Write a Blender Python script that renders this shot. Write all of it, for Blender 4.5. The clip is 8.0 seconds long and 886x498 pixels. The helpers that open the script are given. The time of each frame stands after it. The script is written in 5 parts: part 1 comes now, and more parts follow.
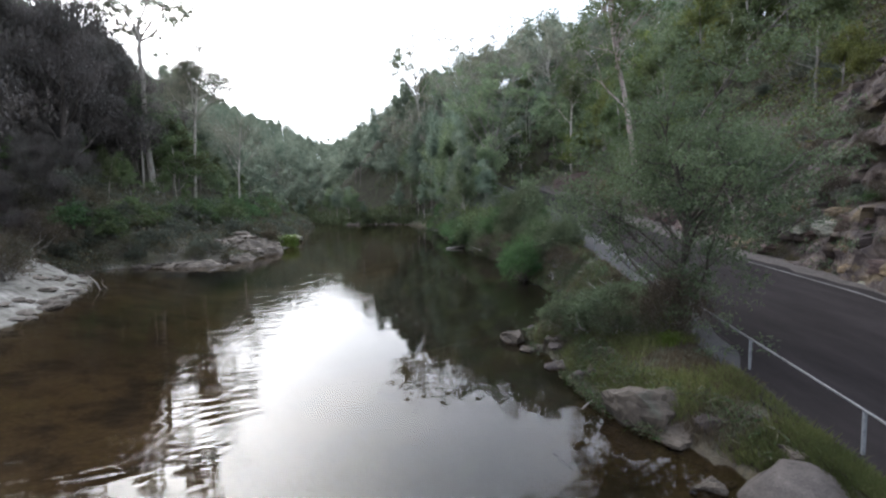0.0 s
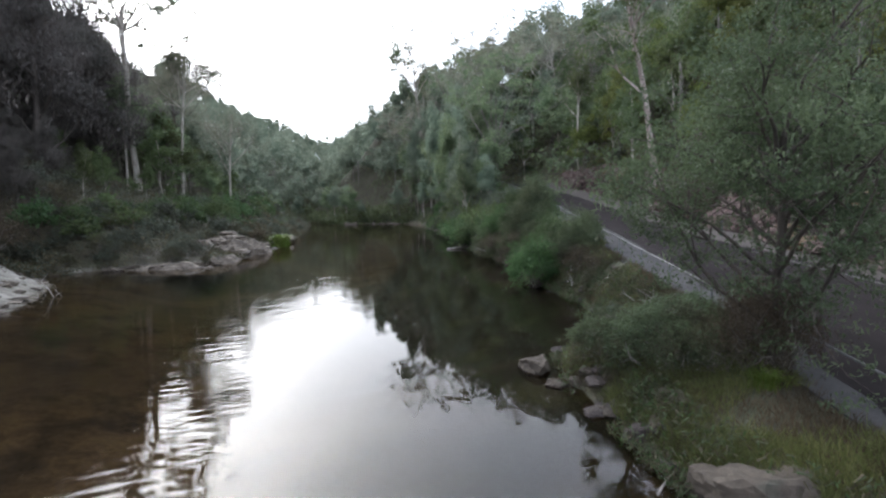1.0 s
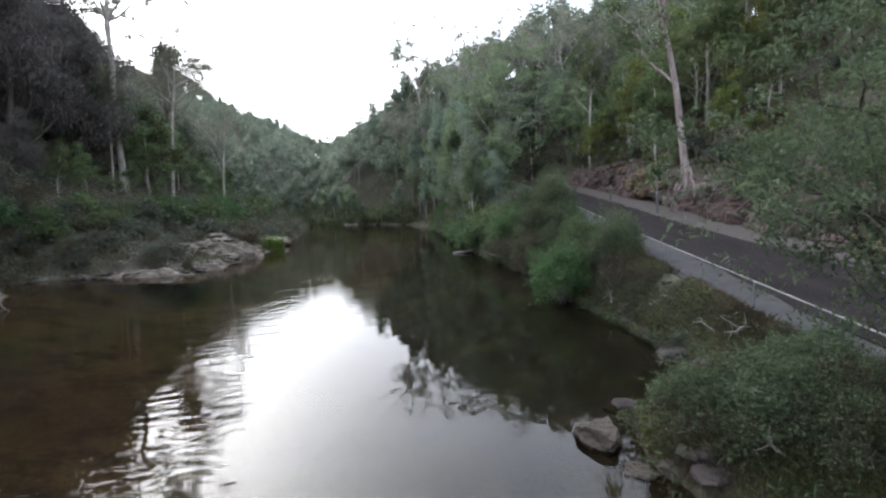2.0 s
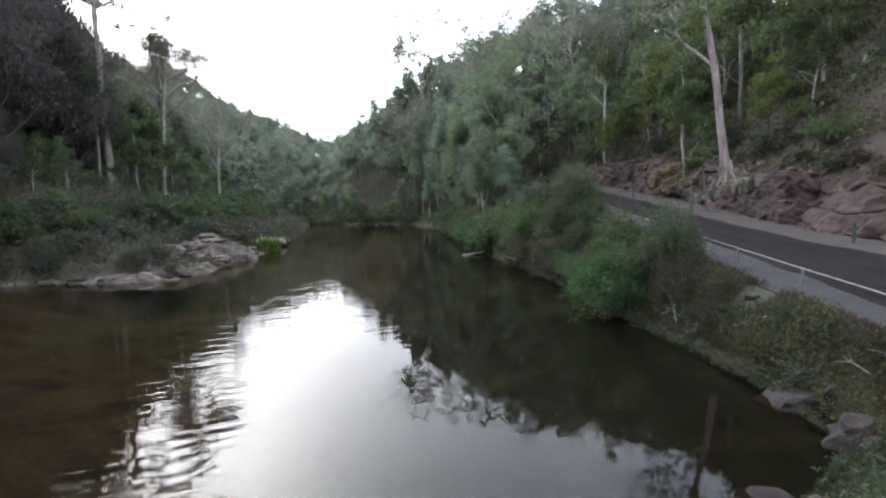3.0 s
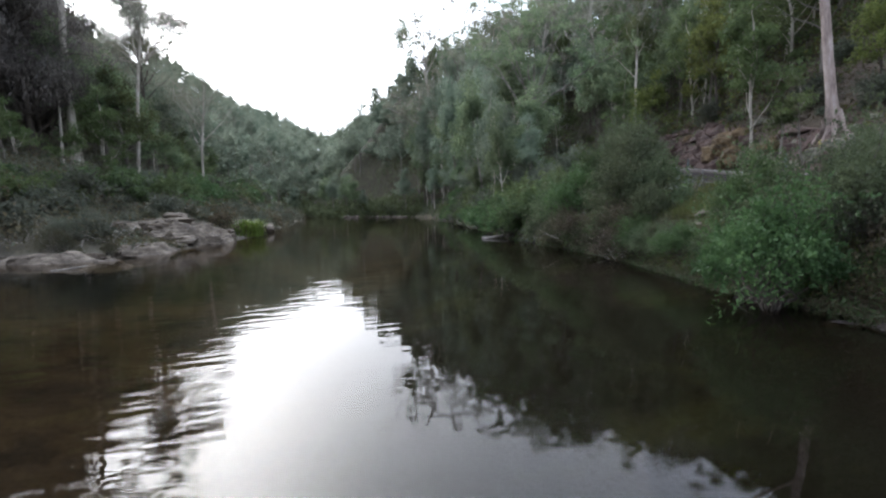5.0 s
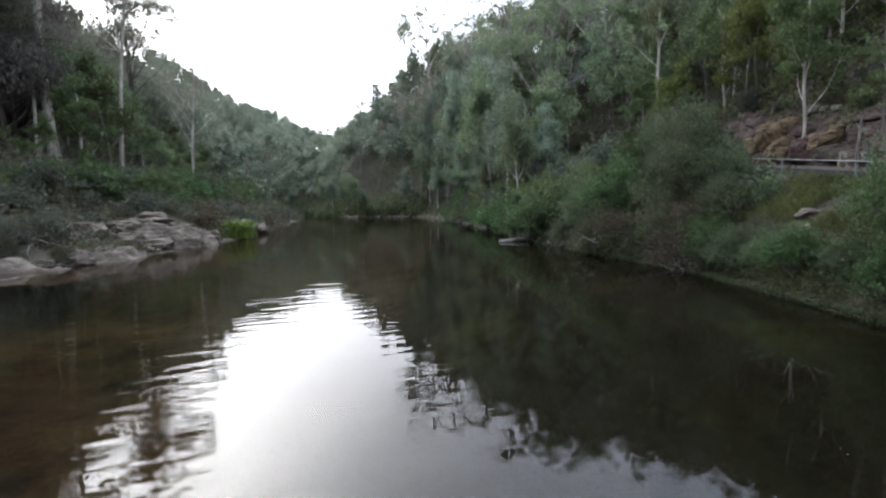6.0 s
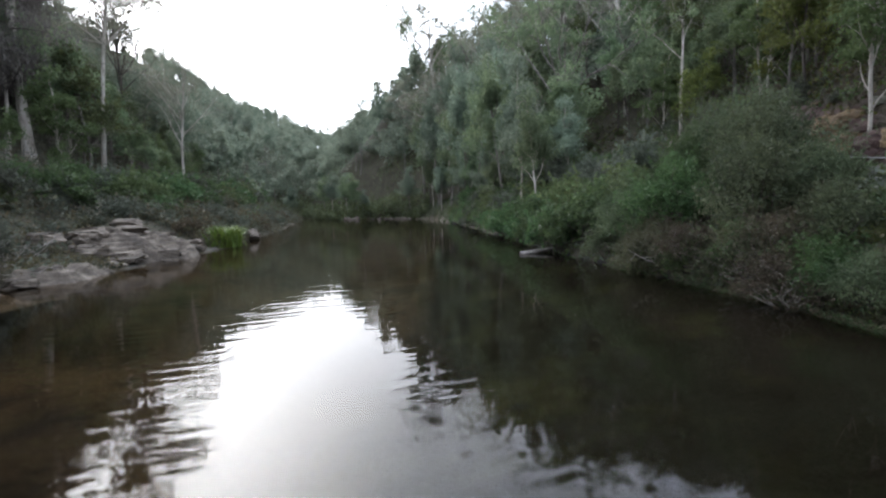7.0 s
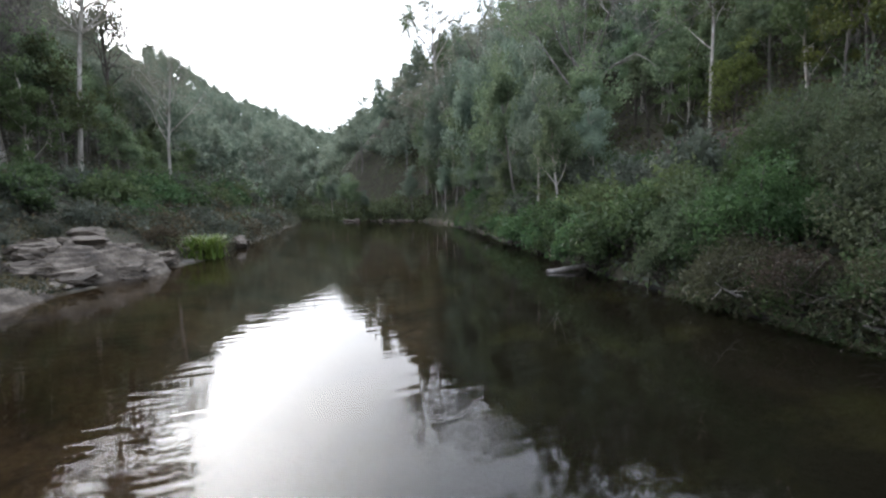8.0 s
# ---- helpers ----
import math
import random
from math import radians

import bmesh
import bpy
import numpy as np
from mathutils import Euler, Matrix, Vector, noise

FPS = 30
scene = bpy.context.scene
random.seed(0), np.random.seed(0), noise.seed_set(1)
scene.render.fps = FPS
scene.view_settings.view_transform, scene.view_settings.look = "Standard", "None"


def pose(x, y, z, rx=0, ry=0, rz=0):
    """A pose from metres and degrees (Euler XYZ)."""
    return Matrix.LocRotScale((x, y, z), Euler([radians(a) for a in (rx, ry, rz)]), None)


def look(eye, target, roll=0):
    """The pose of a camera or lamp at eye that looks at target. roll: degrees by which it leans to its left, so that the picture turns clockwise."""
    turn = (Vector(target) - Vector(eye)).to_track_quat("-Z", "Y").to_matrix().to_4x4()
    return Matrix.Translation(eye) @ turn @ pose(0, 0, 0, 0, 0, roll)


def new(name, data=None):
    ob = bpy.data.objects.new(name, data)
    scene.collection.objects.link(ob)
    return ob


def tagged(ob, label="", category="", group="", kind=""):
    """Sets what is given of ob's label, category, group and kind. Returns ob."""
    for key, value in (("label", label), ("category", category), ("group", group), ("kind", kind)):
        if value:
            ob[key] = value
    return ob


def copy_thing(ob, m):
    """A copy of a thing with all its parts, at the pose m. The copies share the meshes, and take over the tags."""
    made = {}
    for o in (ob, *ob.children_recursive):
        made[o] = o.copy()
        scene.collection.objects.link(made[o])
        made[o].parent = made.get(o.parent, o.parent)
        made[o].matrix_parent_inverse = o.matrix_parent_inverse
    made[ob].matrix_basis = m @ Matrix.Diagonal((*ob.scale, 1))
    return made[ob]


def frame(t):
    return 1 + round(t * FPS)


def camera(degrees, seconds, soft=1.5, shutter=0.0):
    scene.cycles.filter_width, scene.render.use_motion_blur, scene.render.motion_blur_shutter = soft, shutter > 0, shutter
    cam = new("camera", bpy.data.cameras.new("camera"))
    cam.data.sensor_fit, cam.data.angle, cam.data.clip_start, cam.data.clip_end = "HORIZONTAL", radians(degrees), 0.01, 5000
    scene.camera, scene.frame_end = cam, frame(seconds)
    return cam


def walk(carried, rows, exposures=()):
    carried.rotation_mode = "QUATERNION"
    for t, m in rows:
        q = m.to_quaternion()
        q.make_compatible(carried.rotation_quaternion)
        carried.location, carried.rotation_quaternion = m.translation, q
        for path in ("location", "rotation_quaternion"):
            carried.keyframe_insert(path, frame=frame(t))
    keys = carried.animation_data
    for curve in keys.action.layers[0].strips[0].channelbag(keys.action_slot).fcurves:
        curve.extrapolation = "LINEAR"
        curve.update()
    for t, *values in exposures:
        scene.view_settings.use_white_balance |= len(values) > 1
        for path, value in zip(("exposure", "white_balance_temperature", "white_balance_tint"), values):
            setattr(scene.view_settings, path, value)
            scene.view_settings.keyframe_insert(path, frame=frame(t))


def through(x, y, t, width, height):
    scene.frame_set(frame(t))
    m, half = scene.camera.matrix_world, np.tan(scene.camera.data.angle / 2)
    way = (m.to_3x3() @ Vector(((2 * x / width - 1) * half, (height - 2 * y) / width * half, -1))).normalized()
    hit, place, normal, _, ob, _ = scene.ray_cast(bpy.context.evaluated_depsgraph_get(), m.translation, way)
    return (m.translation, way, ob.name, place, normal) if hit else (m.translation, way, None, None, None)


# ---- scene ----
cam = camera(86.6, 8.0, soft=2.3)
PATH = [
    (0, (0.074, 1.644, 5.595), (0.03, 3.636, 5.413), -1.5),
    (0.5, (-0.023, 3.733, 5.348), (-0.065, 5.724, 5.165), -1.5),
    (1, (-0.077, 5.968, 5.301), (-0.121, 7.96, 5.118), -1.6),
    (1.5, (-0.305, 8.313, 5.31), (-0.352, 10.304, 5.129), -1.6),
    (3, (-1.631, 14.743, 5.139), (-1.684, 16.734, 4.957), -1.6),
    (3.5, (-2.085, 16.807, 4.273), (-2.137, 18.799, 4.094), -1.4),
    (4, (-2.45, 18.79, 3.602), (-2.503, 20.781, 3.42), -1.3),
    (4.5, (-2.702, 20.914, 3.057), (-2.758, 22.904, 2.875), -1.3),
    (6, (-4.063, 28.089, 2.728), (-4.119, 30.08, 2.547), -1.2),
    (6.5, (-4.523, 30.313, 2.935), (-4.581, 32.304, 2.754), -1.2),
    (7, (-4.882, 32.678, 3.198), (-4.943, 34.669, 3.015), -1.3),
    (7.5, (-5.317, 35.052, 3.432), (-5.378, 37.043, 3.248), -1.3),
    (8, (-5.572, 37.598, 3.716), (-5.639, 39.588, 3.531), -1.2),
]
walk(cam, [(t, look(eye, target, roll)) for t, eye, target, roll in PATH])

# ---- world and light: a bright overcast evening sky, brightest ahead over the valley's notch ----
SUN_ELEV, SUN_AZ = radians(31), radians(-30)          # azimuth from +y, positive to +x
world = bpy.data.worlds.new("sky_world")
scene.world = world
world.use_nodes = True
wn, wl = world.node_tree.nodes, world.node_tree.links
sky = wn.new("ShaderNodeTexSky")
sky.sky_type = "NISHITA"
sky.sun_disc = False
sky.sun_elevation = SUN_ELEV
sky.sun_rotation = SUN_AZ
sky.air_density, sky.dust_density, sky.ozone_density = 1.0, 6.0, 1.0
hs = wn.new("ShaderNodeHueSaturation")
hs.inputs["Saturation"].default_value = 0.12
wl.new(sky.outputs[0], hs.inputs["Color"])
wl.new(hs.outputs[0], wn["Background"].inputs["Color"])
wn["Background"].inputs["Strength"].default_value = 0.14
veil = wn.new("ShaderNodeBackground")                 # the even cloud cover
veil.inputs["Color"].default_value, veil.inputs["Strength"].default_value = (0.83, 0.95, 1.22, 1), 1.82
both = wn.new("ShaderNodeAddShader")
wl.new(wn["Background"].outputs[0], both.inputs[0])
wl.new(veil.outputs[0], both.inputs[1])
wl.new(both.outputs[0], wn["World Output"].inputs["Surface"])

sun_data = bpy.data.lights.new("sun", "SUN")
sun_data.energy, sun_data.angle, sun_data.color = 0.6, radians(90), (1.0, 0.96, 0.9)
sun = new("sun", sun_data)
sun_dir = Vector((math.sin(SUN_AZ) * math.cos(SUN_ELEV), math.cos(SUN_AZ) * math.cos(SUN_ELEV), math.sin(SUN_ELEV)))
sun.matrix_world = look(sun_dir * 200, (0, 0, 0))

# ---- materials ----


def material(name):
    m = bpy.data.materials.new(name)
    m.use_nodes = True
    n, l = m.node_tree.nodes, m.node_tree.links
    return m, n, l, n["Principled BSDF"]


def noise_ramp(n, l, scale, stops, detail=6, rough=0.6, vec=None, stretch=None):
    """A noise in object space, through a colour ramp; returns its colour socket and the noise value."""
    co = n.new("ShaderNodeTexCoord")
    src = co.outputs["Object"] if vec is None else vec
    if stretch:
        mp = n.new("ShaderNodeMapping")
        mp.inputs["Scale"].default_value = stretch
        l.new(src, mp.inputs["Vector"])
        src = mp.outputs[0]
    t = n.new("ShaderNodeTexNoise")
    t.inputs["Scale"].default_value, t.inputs["Detail"].default_value, t.inputs["Roughness"].default_value = scale, detail, rough
    l.new(src, t.inputs["Vector"])
    r = n.new("ShaderNodeValToRGB")
    while len(r.color_ramp.elements) < len(stops):
        r.color_ramp.elements.new(0.5)
    for e, (p, c) in zip(r.color_ramp.elements, stops):
        e.position, e.color = p, (*c, 1)
    l.new(t.outputs["Fac"], r.inputs["Fac"])
    return r.outputs["Color"], t.outputs["Fac"]


def blend(n, l, a, b, fac, mode="MIX"):
    m = n.new("ShaderNodeMix")
    m.data_type, m.blend_type = "RGBA", mode
    for sock, v in ((m.inputs["A"], a), (m.inputs["B"], b), (m.inputs["Factor"], fac)):
        if hasattr(v, "is_linked"):
            l.new(v, sock)
        else:
            sock.default_value = v
    return m.outputs["Result"]


def bumped(n, l, bsdf, height, strength, distance):
    b = n.new("ShaderNodeBump")
    b.inputs["Strength"].default_value, b.inputs["Distance"].default_value = strength, distance
    l.new(height, b.inputs["Height"])
    l.new(b.outputs[0], bsdf.inputs["Normal"])
    return b


def leaf_material(name, dark, mid, light, through=0.42, rough=0.5):
    """Leaves: each leaf and each plant has a tone of its own; light passes through."""
    m, n, l, p = material(name)
    geo, obj = n.new("ShaderNodeNewGeometry"), n.new("ShaderNodeObjectInfo")
    r = n.new("ShaderNodeValToRGB")
    r.color_ramp.elements.new(0.5)
    near_mid = [tuple(0.55 * a + 0.45 * b for a, b in zip(c, mid)) for c in (dark, light)]
    for e, (pos, c) in zip(r.color_ramp.elements, ((0.0, near_mid[0]), (0.55, mid), (1.0, near_mid[1]))):
        e.position, e.color = pos, (*c, 1)
    co, big = noise_ramp(n, l, 0.35, ((0.35, (0.62, 0.66, 0.6)), (0.65, (1.25, 1.2, 1.1))), detail=2)
    l.new(geo.outputs["Random Per Island"], r.inputs["Fac"])
    tint = n.new("ShaderNodeHueSaturation")
    mr = n.new("ShaderNodeMapRange")
    mr.inputs["To Min"].default_value, mr.inputs["To Max"].default_value = 0.75, 1.25
    l.new(obj.outputs["Random"], mr.inputs["Value"])
    l.new(mr.outputs[0], tint.inputs["Value"])
    l.new(blend(n, l, r.outputs[0], co, 1.0, "MULTIPLY"), tint.inputs["Color"])
    mr2 = n.new("ShaderNodeMapRange")
    mr2.inputs["To Min"].default_value, mr2.inputs["To Max"].default_value = 0.475, 0.52
    l.new(obj.outputs["Random"], mr2.inputs["Value"])
    l.new(mr2.outputs[0], tint.inputs["Hue"])
    l.new(tint.outputs[0], p.inputs["Base Color"])
    p.inputs["Roughness"].default_value = rough
    p.inputs["Specular IOR Level"].default_value = 0.22
    tr = n.new("ShaderNodeBsdfTranslucent")
    l.new(tint.outputs[0], tr.inputs["Color"])
    mix = n.new("ShaderNodeMixShader")
    mix.inputs[0].default_value = through
    l.new(p.outputs[0], mix.inputs[1])
    l.new(tr.outputs[0], mix.inputs[2])
    l.new(mix.outputs[0], n["Material Output"].inputs["Surface"])
    return m


LEAF_GUM = leaf_material("gum_leaves", (0.056, 0.076, 0.038), (0.106, 0.14, 0.064), (0.165, 0.205, 0.1), 0.5)
# blue-gum colour, lifted paler to carry the haze over mid-distance trees
LEAF_BLUE = leaf_material("hazed_blue_gum_leaves", (0.102, 0.14, 0.088), (0.178, 0.234, 0.142), (0.245, 0.31, 0.195), 0.64)
LEAF_YELLOW = leaf_material("olive_leaves", (0.072, 0.09, 0.03), (0.13, 0.158, 0.05), (0.21, 0.235, 0.085), 0.56)
LEAF_OAK = leaf_material("she_oak_needles", (0.062, 0.055, 0.055), (0.104, 0.094, 0.092), (0.15, 0.137, 0.131), 0.36)
LEAF_BUSH = leaf_material("wattle_leaves", (0.04, 0.068, 0.032), (0.076, 0.126, 0.055), (0.124, 0.184, 0.082))
LEAF_GREY = leaf_material("tea_tree_leaves", (0.06, 0.07, 0.056), (0.1, 0.113, 0.09), (0.152, 0.163, 0.13))
# far and misty leaves: distance haze is mixed into their pale colour
LEAF_FAR = leaf_material("haze_paled_far_leaves", (0.215, 0.265, 0.212), (0.26, 0.315, 0.25), (0.305, 0.36, 0.29), 0.55)
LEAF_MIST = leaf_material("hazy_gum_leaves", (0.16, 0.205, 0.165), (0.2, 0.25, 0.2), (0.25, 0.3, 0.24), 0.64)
LEAF_TWIG = leaf_material("twiggy_thicket", (0.042, 0.043, 0.025), (0.078, 0.078, 0.046), (0.12, 0.118, 0.07), 0.33)
LEAF_TEA = leaf_material("tea_tree_foliage", (0.052, 0.071, 0.043), (0.098, 0.128, 0.074), (0.15, 0.185, 0.108), 0.48)
LEAF_REED = leaf_material("mat_rush_blades", (0.07, 0.11, 0.025), (0.12, 0.19, 0.04), (0.2, 0.27, 0.07))
LEAF_GRASS = leaf_material("grass_blades", (0.07, 0.083, 0.032), (0.12, 0.132, 0.052), (0.2, 0.185, 0.088))
LEAF_FERN = leaf_material("feathery_wattle_leaves", (0.036, 0.064, 0.027), (0.066, 0.112, 0.045), (0.104, 0.156, 0.066), 0.45)
LEAF_RUST = leaf_material("brown_dead_foliage", (0.046, 0.036, 0.024), (0.08, 0.065, 0.044), (0.12, 0.1, 0.07), 0.28)
# crowns against the sky: haze and sky glare put in as paler leaves
LEAF_AIRY = leaf_material("glare_paled_crown", (0.17, 0.175, 0.14), (0.225, 0.23, 0.185), (0.29, 0.295, 0.235), 0.68)
LEAF_DRY = leaf_material("dry_scrub", (0.06, 0.05, 0.032), (0.105, 0.086, 0.056), (0.17, 0.14, 0.09))


def bark_material(name, dark, mid, light):
    m, n, l, p = material(name)
    c, f = noise_ramp(n, l, 1.6, ((0.3, dark), (0.5, mid), (0.7, light)), stretch=(1.6, 1.6, 0.35))
    c2, f2 = noise_ramp(n, l, 14, ((0.3, (0.7, 0.7, 0.7)), (0.7, (1.1, 1.1, 1.1))), stretch=(1, 1, 0.2))
    l.new(blend(n, l, c, c2, 1.0, "MULTIPLY"), p.inputs["Base Color"])
    p.inputs["Roughness"].default_value = 0.85
    bumped(n, l, p, f2, 0.5, 0.03)
    return m


BARK_PALE = bark_material("pale_gum_bark", (0.2, 0.17, 0.14), (0.4, 0.36, 0.31), (0.58, 0.54, 0.48))
BARK_PINK = bark_material("pink_gum_bark", (0.17, 0.128, 0.11), (0.36, 0.285, 0.255), (0.52, 0.455, 0.425))
BARK_MID = bark_material("grey_brown_bark", (0.08, 0.068, 0.058), (0.17, 0.15, 0.13), (0.3, 0.275, 0.245))
BARK_DARK = bark_material("dark_rough_bark", (0.03, 0.024, 0.02), (0.07, 0.056, 0.046), (0.13, 0.11, 0.09))
DEAD_WOOD = bark_material("grey_dead_wood", (0.12, 0.105, 0.09), (0.25, 0.225, 0.2), (0.4, 0.37, 0.335))


def rock_material(name, dark, mid, light, lichen):
    m, n, l, p = material(name)
    obj = n.new("ShaderNodeObjectInfo")
    add = n.new("ShaderNodeVectorMath")
    add.operation = "ADD"
    co = n.new("ShaderNodeTexCoord")
    l.new(co.outputs["Object"], add.inputs[0])
    l.new(obj.outputs["Location"], add.inputs[1])
    v = add.outputs[0]
    c, f = noise_ramp(n, l, 0.9, ((0.28, dark), (0.5, mid), (0.72, light)), vec=v, detail=9, rough=0.65, stretch=(1, 1, 2.6))
    c2, f2 = noise_ramp(n, l, 0.7, ((0.56, (0, 0, 0)), (0.64, (1, 1, 1))), vec=v, detail=7, rough=0.7)
    c3, f3 = noise_ramp(n, l, 11, ((0.3, (0.62, 0.62, 0.62)), (0.65, (1.12, 1.12, 1.12))), vec=v, detail=8, rough=0.7)
    l.new(blend(n, l, blend(n, l, c, (*lichen, 1), c2), c3, 1.0, "MULTIPLY"), p.inputs["Base Color"])
    p.inputs["Roughness"].default_value = 0.9
    bumped(n, l, p, f3, 0.7, 0.06)
    return m


ROCK_GREY = rock_material("grey_sandstone", (0.04, 0.034, 0.028), (0.135, 0.11, 0.085), (0.31, 0.265, 0.213), (0.08, 0.066, 0.05))
ROCK_BROWN = rock_material("brown_sandstone", (0.028, 0.021, 0.015), (0.066, 0.051, 0.037), (0.115, 0.093, 0.07), (0.062, 0.06, 0.043))
ROCK_OCHRE = rock_material("ochre_sandstone", (0.045, 0.031, 0.02), (0.115, 0.077, 0.04), (0.21, 0.148, 0.075), (0.09, 0.07, 0.05))
ROCK_CLIFF = rock_material("red_brown_cliff_stone", (0.02, 0.014, 0.013), (0.055, 0.039, 0.033), (0.12, 0.09, 0.066), (0.105, 0.076, 0.04))
ROCK_EARTH = rock_material("red_earth_bank", (0.028, 0.017, 0.015), (0.066, 0.039, 0.033), (0.12, 0.078, 0.062), (0.056, 0.04, 0.034))
ROCK_LICHEN = rock_material("lichened_sandstone", (0.055, 0.053, 0.044), (0.155, 0.15, 0.118), (0.29, 0.275, 0.21), (0.36, 0.3, 0.085))
ROCK_DARK = rock_material("wet_dark_sandstone", (0.018, 0.013, 0.011), (0.038, 0.028, 0.024), (0.068, 0.053, 0.045), (0.036, 0.034, 0.026))


def ground_material():
    m, n, l, p = material("forest_floor")
    c, f = noise_ramp(n, l, 0.5, ((0.3, (0.035, 0.03, 0.02)), (0.5, (0.062, 0.055, 0.034)), (0.7, (0.07, 0.08, 0.042))), detail=8)
    c2, f2 = noise_ramp(n, l, 7, ((0.3, (0.55, 0.55, 0.55)), (0.7, (1.25, 1.22, 1.15))), detail=9, rough=0.7)
    sand, fs = noise_ramp(n, l, 1.3, ((0.34, (0.1, 0.092, 0.08)), (0.5, (0.29, 0.275, 0.245)), (0.7, (0.48, 0.46, 0.42))), detail=9, rough=0.7)
    earth, fe = noise_ramp(n, l, 0.8, ((0.3, (0.034, 0.024, 0.021)), (0.5, (0.072, 0.05, 0.041)), (0.7, (0.12, 0.09, 0.07))), detail=9, rough=0.7)
    bed, fb = noise_ramp(n, l, 0.45, ((0.36, (0.03, 0.023, 0.016)), (0.5, (0.12, 0.09, 0.058)), (0.64, (0.15, 0.125, 0.07))), detail=9, rough=0.68)
    col = c
    # bed taken near black for light lost in the water, mottled green
    dimmed_bed, _ = noise_ramp(n, l, 0.3, ((0.38, (0.006, 0.0065, 0.006)), (0.54, (0.0095, 0.0105, 0.009)), (0.67, (0.043, 0.052, 0.021))), detail=8)
    for key, cc in (("sand", sand), ("earth", earth), ("bed", bed), ("dimmed_bed", dimmed_bed)):
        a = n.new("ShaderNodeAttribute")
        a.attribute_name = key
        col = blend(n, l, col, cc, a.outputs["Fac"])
    l.new(blend(n, l, col, c2, 1.0, "MULTIPLY"), p.inputs["Base Color"])
    p.inputs["Roughness"].default_value = 0.95
    bumped(n, l, p, f2, 0.8, 0.12)
    return m


GROUND = ground_material()


def road_material():
    m, n, l, p = material("asphalt")
    c, f = noise_ramp(n, l, 0.6, ((0.3, (0.0145, 0.012, 0.0115)), (0.7, (0.031, 0.026, 0.0255))), stretch=(1.6, 0.35, 1), detail=6)
    c2, f2 = noise_ramp(n, l, 60, ((0.3, (0.75, 0.75, 0.75)), (0.7, (1.25, 1.25, 1.25))), detail=4)
    l.new(blend(n, l, c, c2, 1.0, "MULTIPLY"), p.inputs["Base Color"])
    p.inputs["Roughness"].default_value = 0.9
    p.inputs["Specular IOR Level"].default_value = 0.06
    bumped(n, l, p, f2, 0.4, 0.01)
    return m


def speckled(name, dark, light, scale=1.2, rough=0.9):
    m, n, l, p = material(name)
    c, f = noise_ramp(n, l, scale, ((0.3, dark), (0.7, light)), detail=8, rough=0.7)
    c2, f2 = noise_ramp(n, l, 25, ((0.3, (0.7, 0.7, 0.7)), (0.7, (1.15, 1.15, 1.15))), detail=6)
    l.new(blend(n, l, c, c2, 1.0, "MULTIPLY"), p.inputs["Base Color"])
    p.inputs["Roughness"].default_value = rough
    p.inputs["Specular IOR Level"].default_value = 0.2
    bumped(n, l, p, f2, 0.5, 0.02)
    return m


ASPHALT = road_material()
CONCRETE = speckled("weathered_concrete", (0.04, 0.038, 0.037), (0.082, 0.078, 0.076))
GRAVEL = speckled("pale_gravel", (0.05, 0.043, 0.038), (0.11, 0.094, 0.083), 2.5)
WORN_LINE = speckled("faded_line_paint", (0.045, 0.042, 0.039), (0.2, 0.19, 0.178), 1.1, 0.8)
GALV = speckled("galvanised_steel", (0.15, 0.15, 0.152), (0.29, 0.288, 0.286), 3, 0.5)
GALV.node_tree.nodes["Principled BSDF"].inputs["Metallic"].default_value = 0.6
POST_GREEN = speckled("grey_green_post_paint", (0.06, 0.085, 0.085), (0.115, 0.15, 0.148), 3, 0.7)
POST_GREY = speckled("grey_post_paint", (0.12, 0.125, 0.13), (0.24, 0.245, 0.25), 3, 0.7)


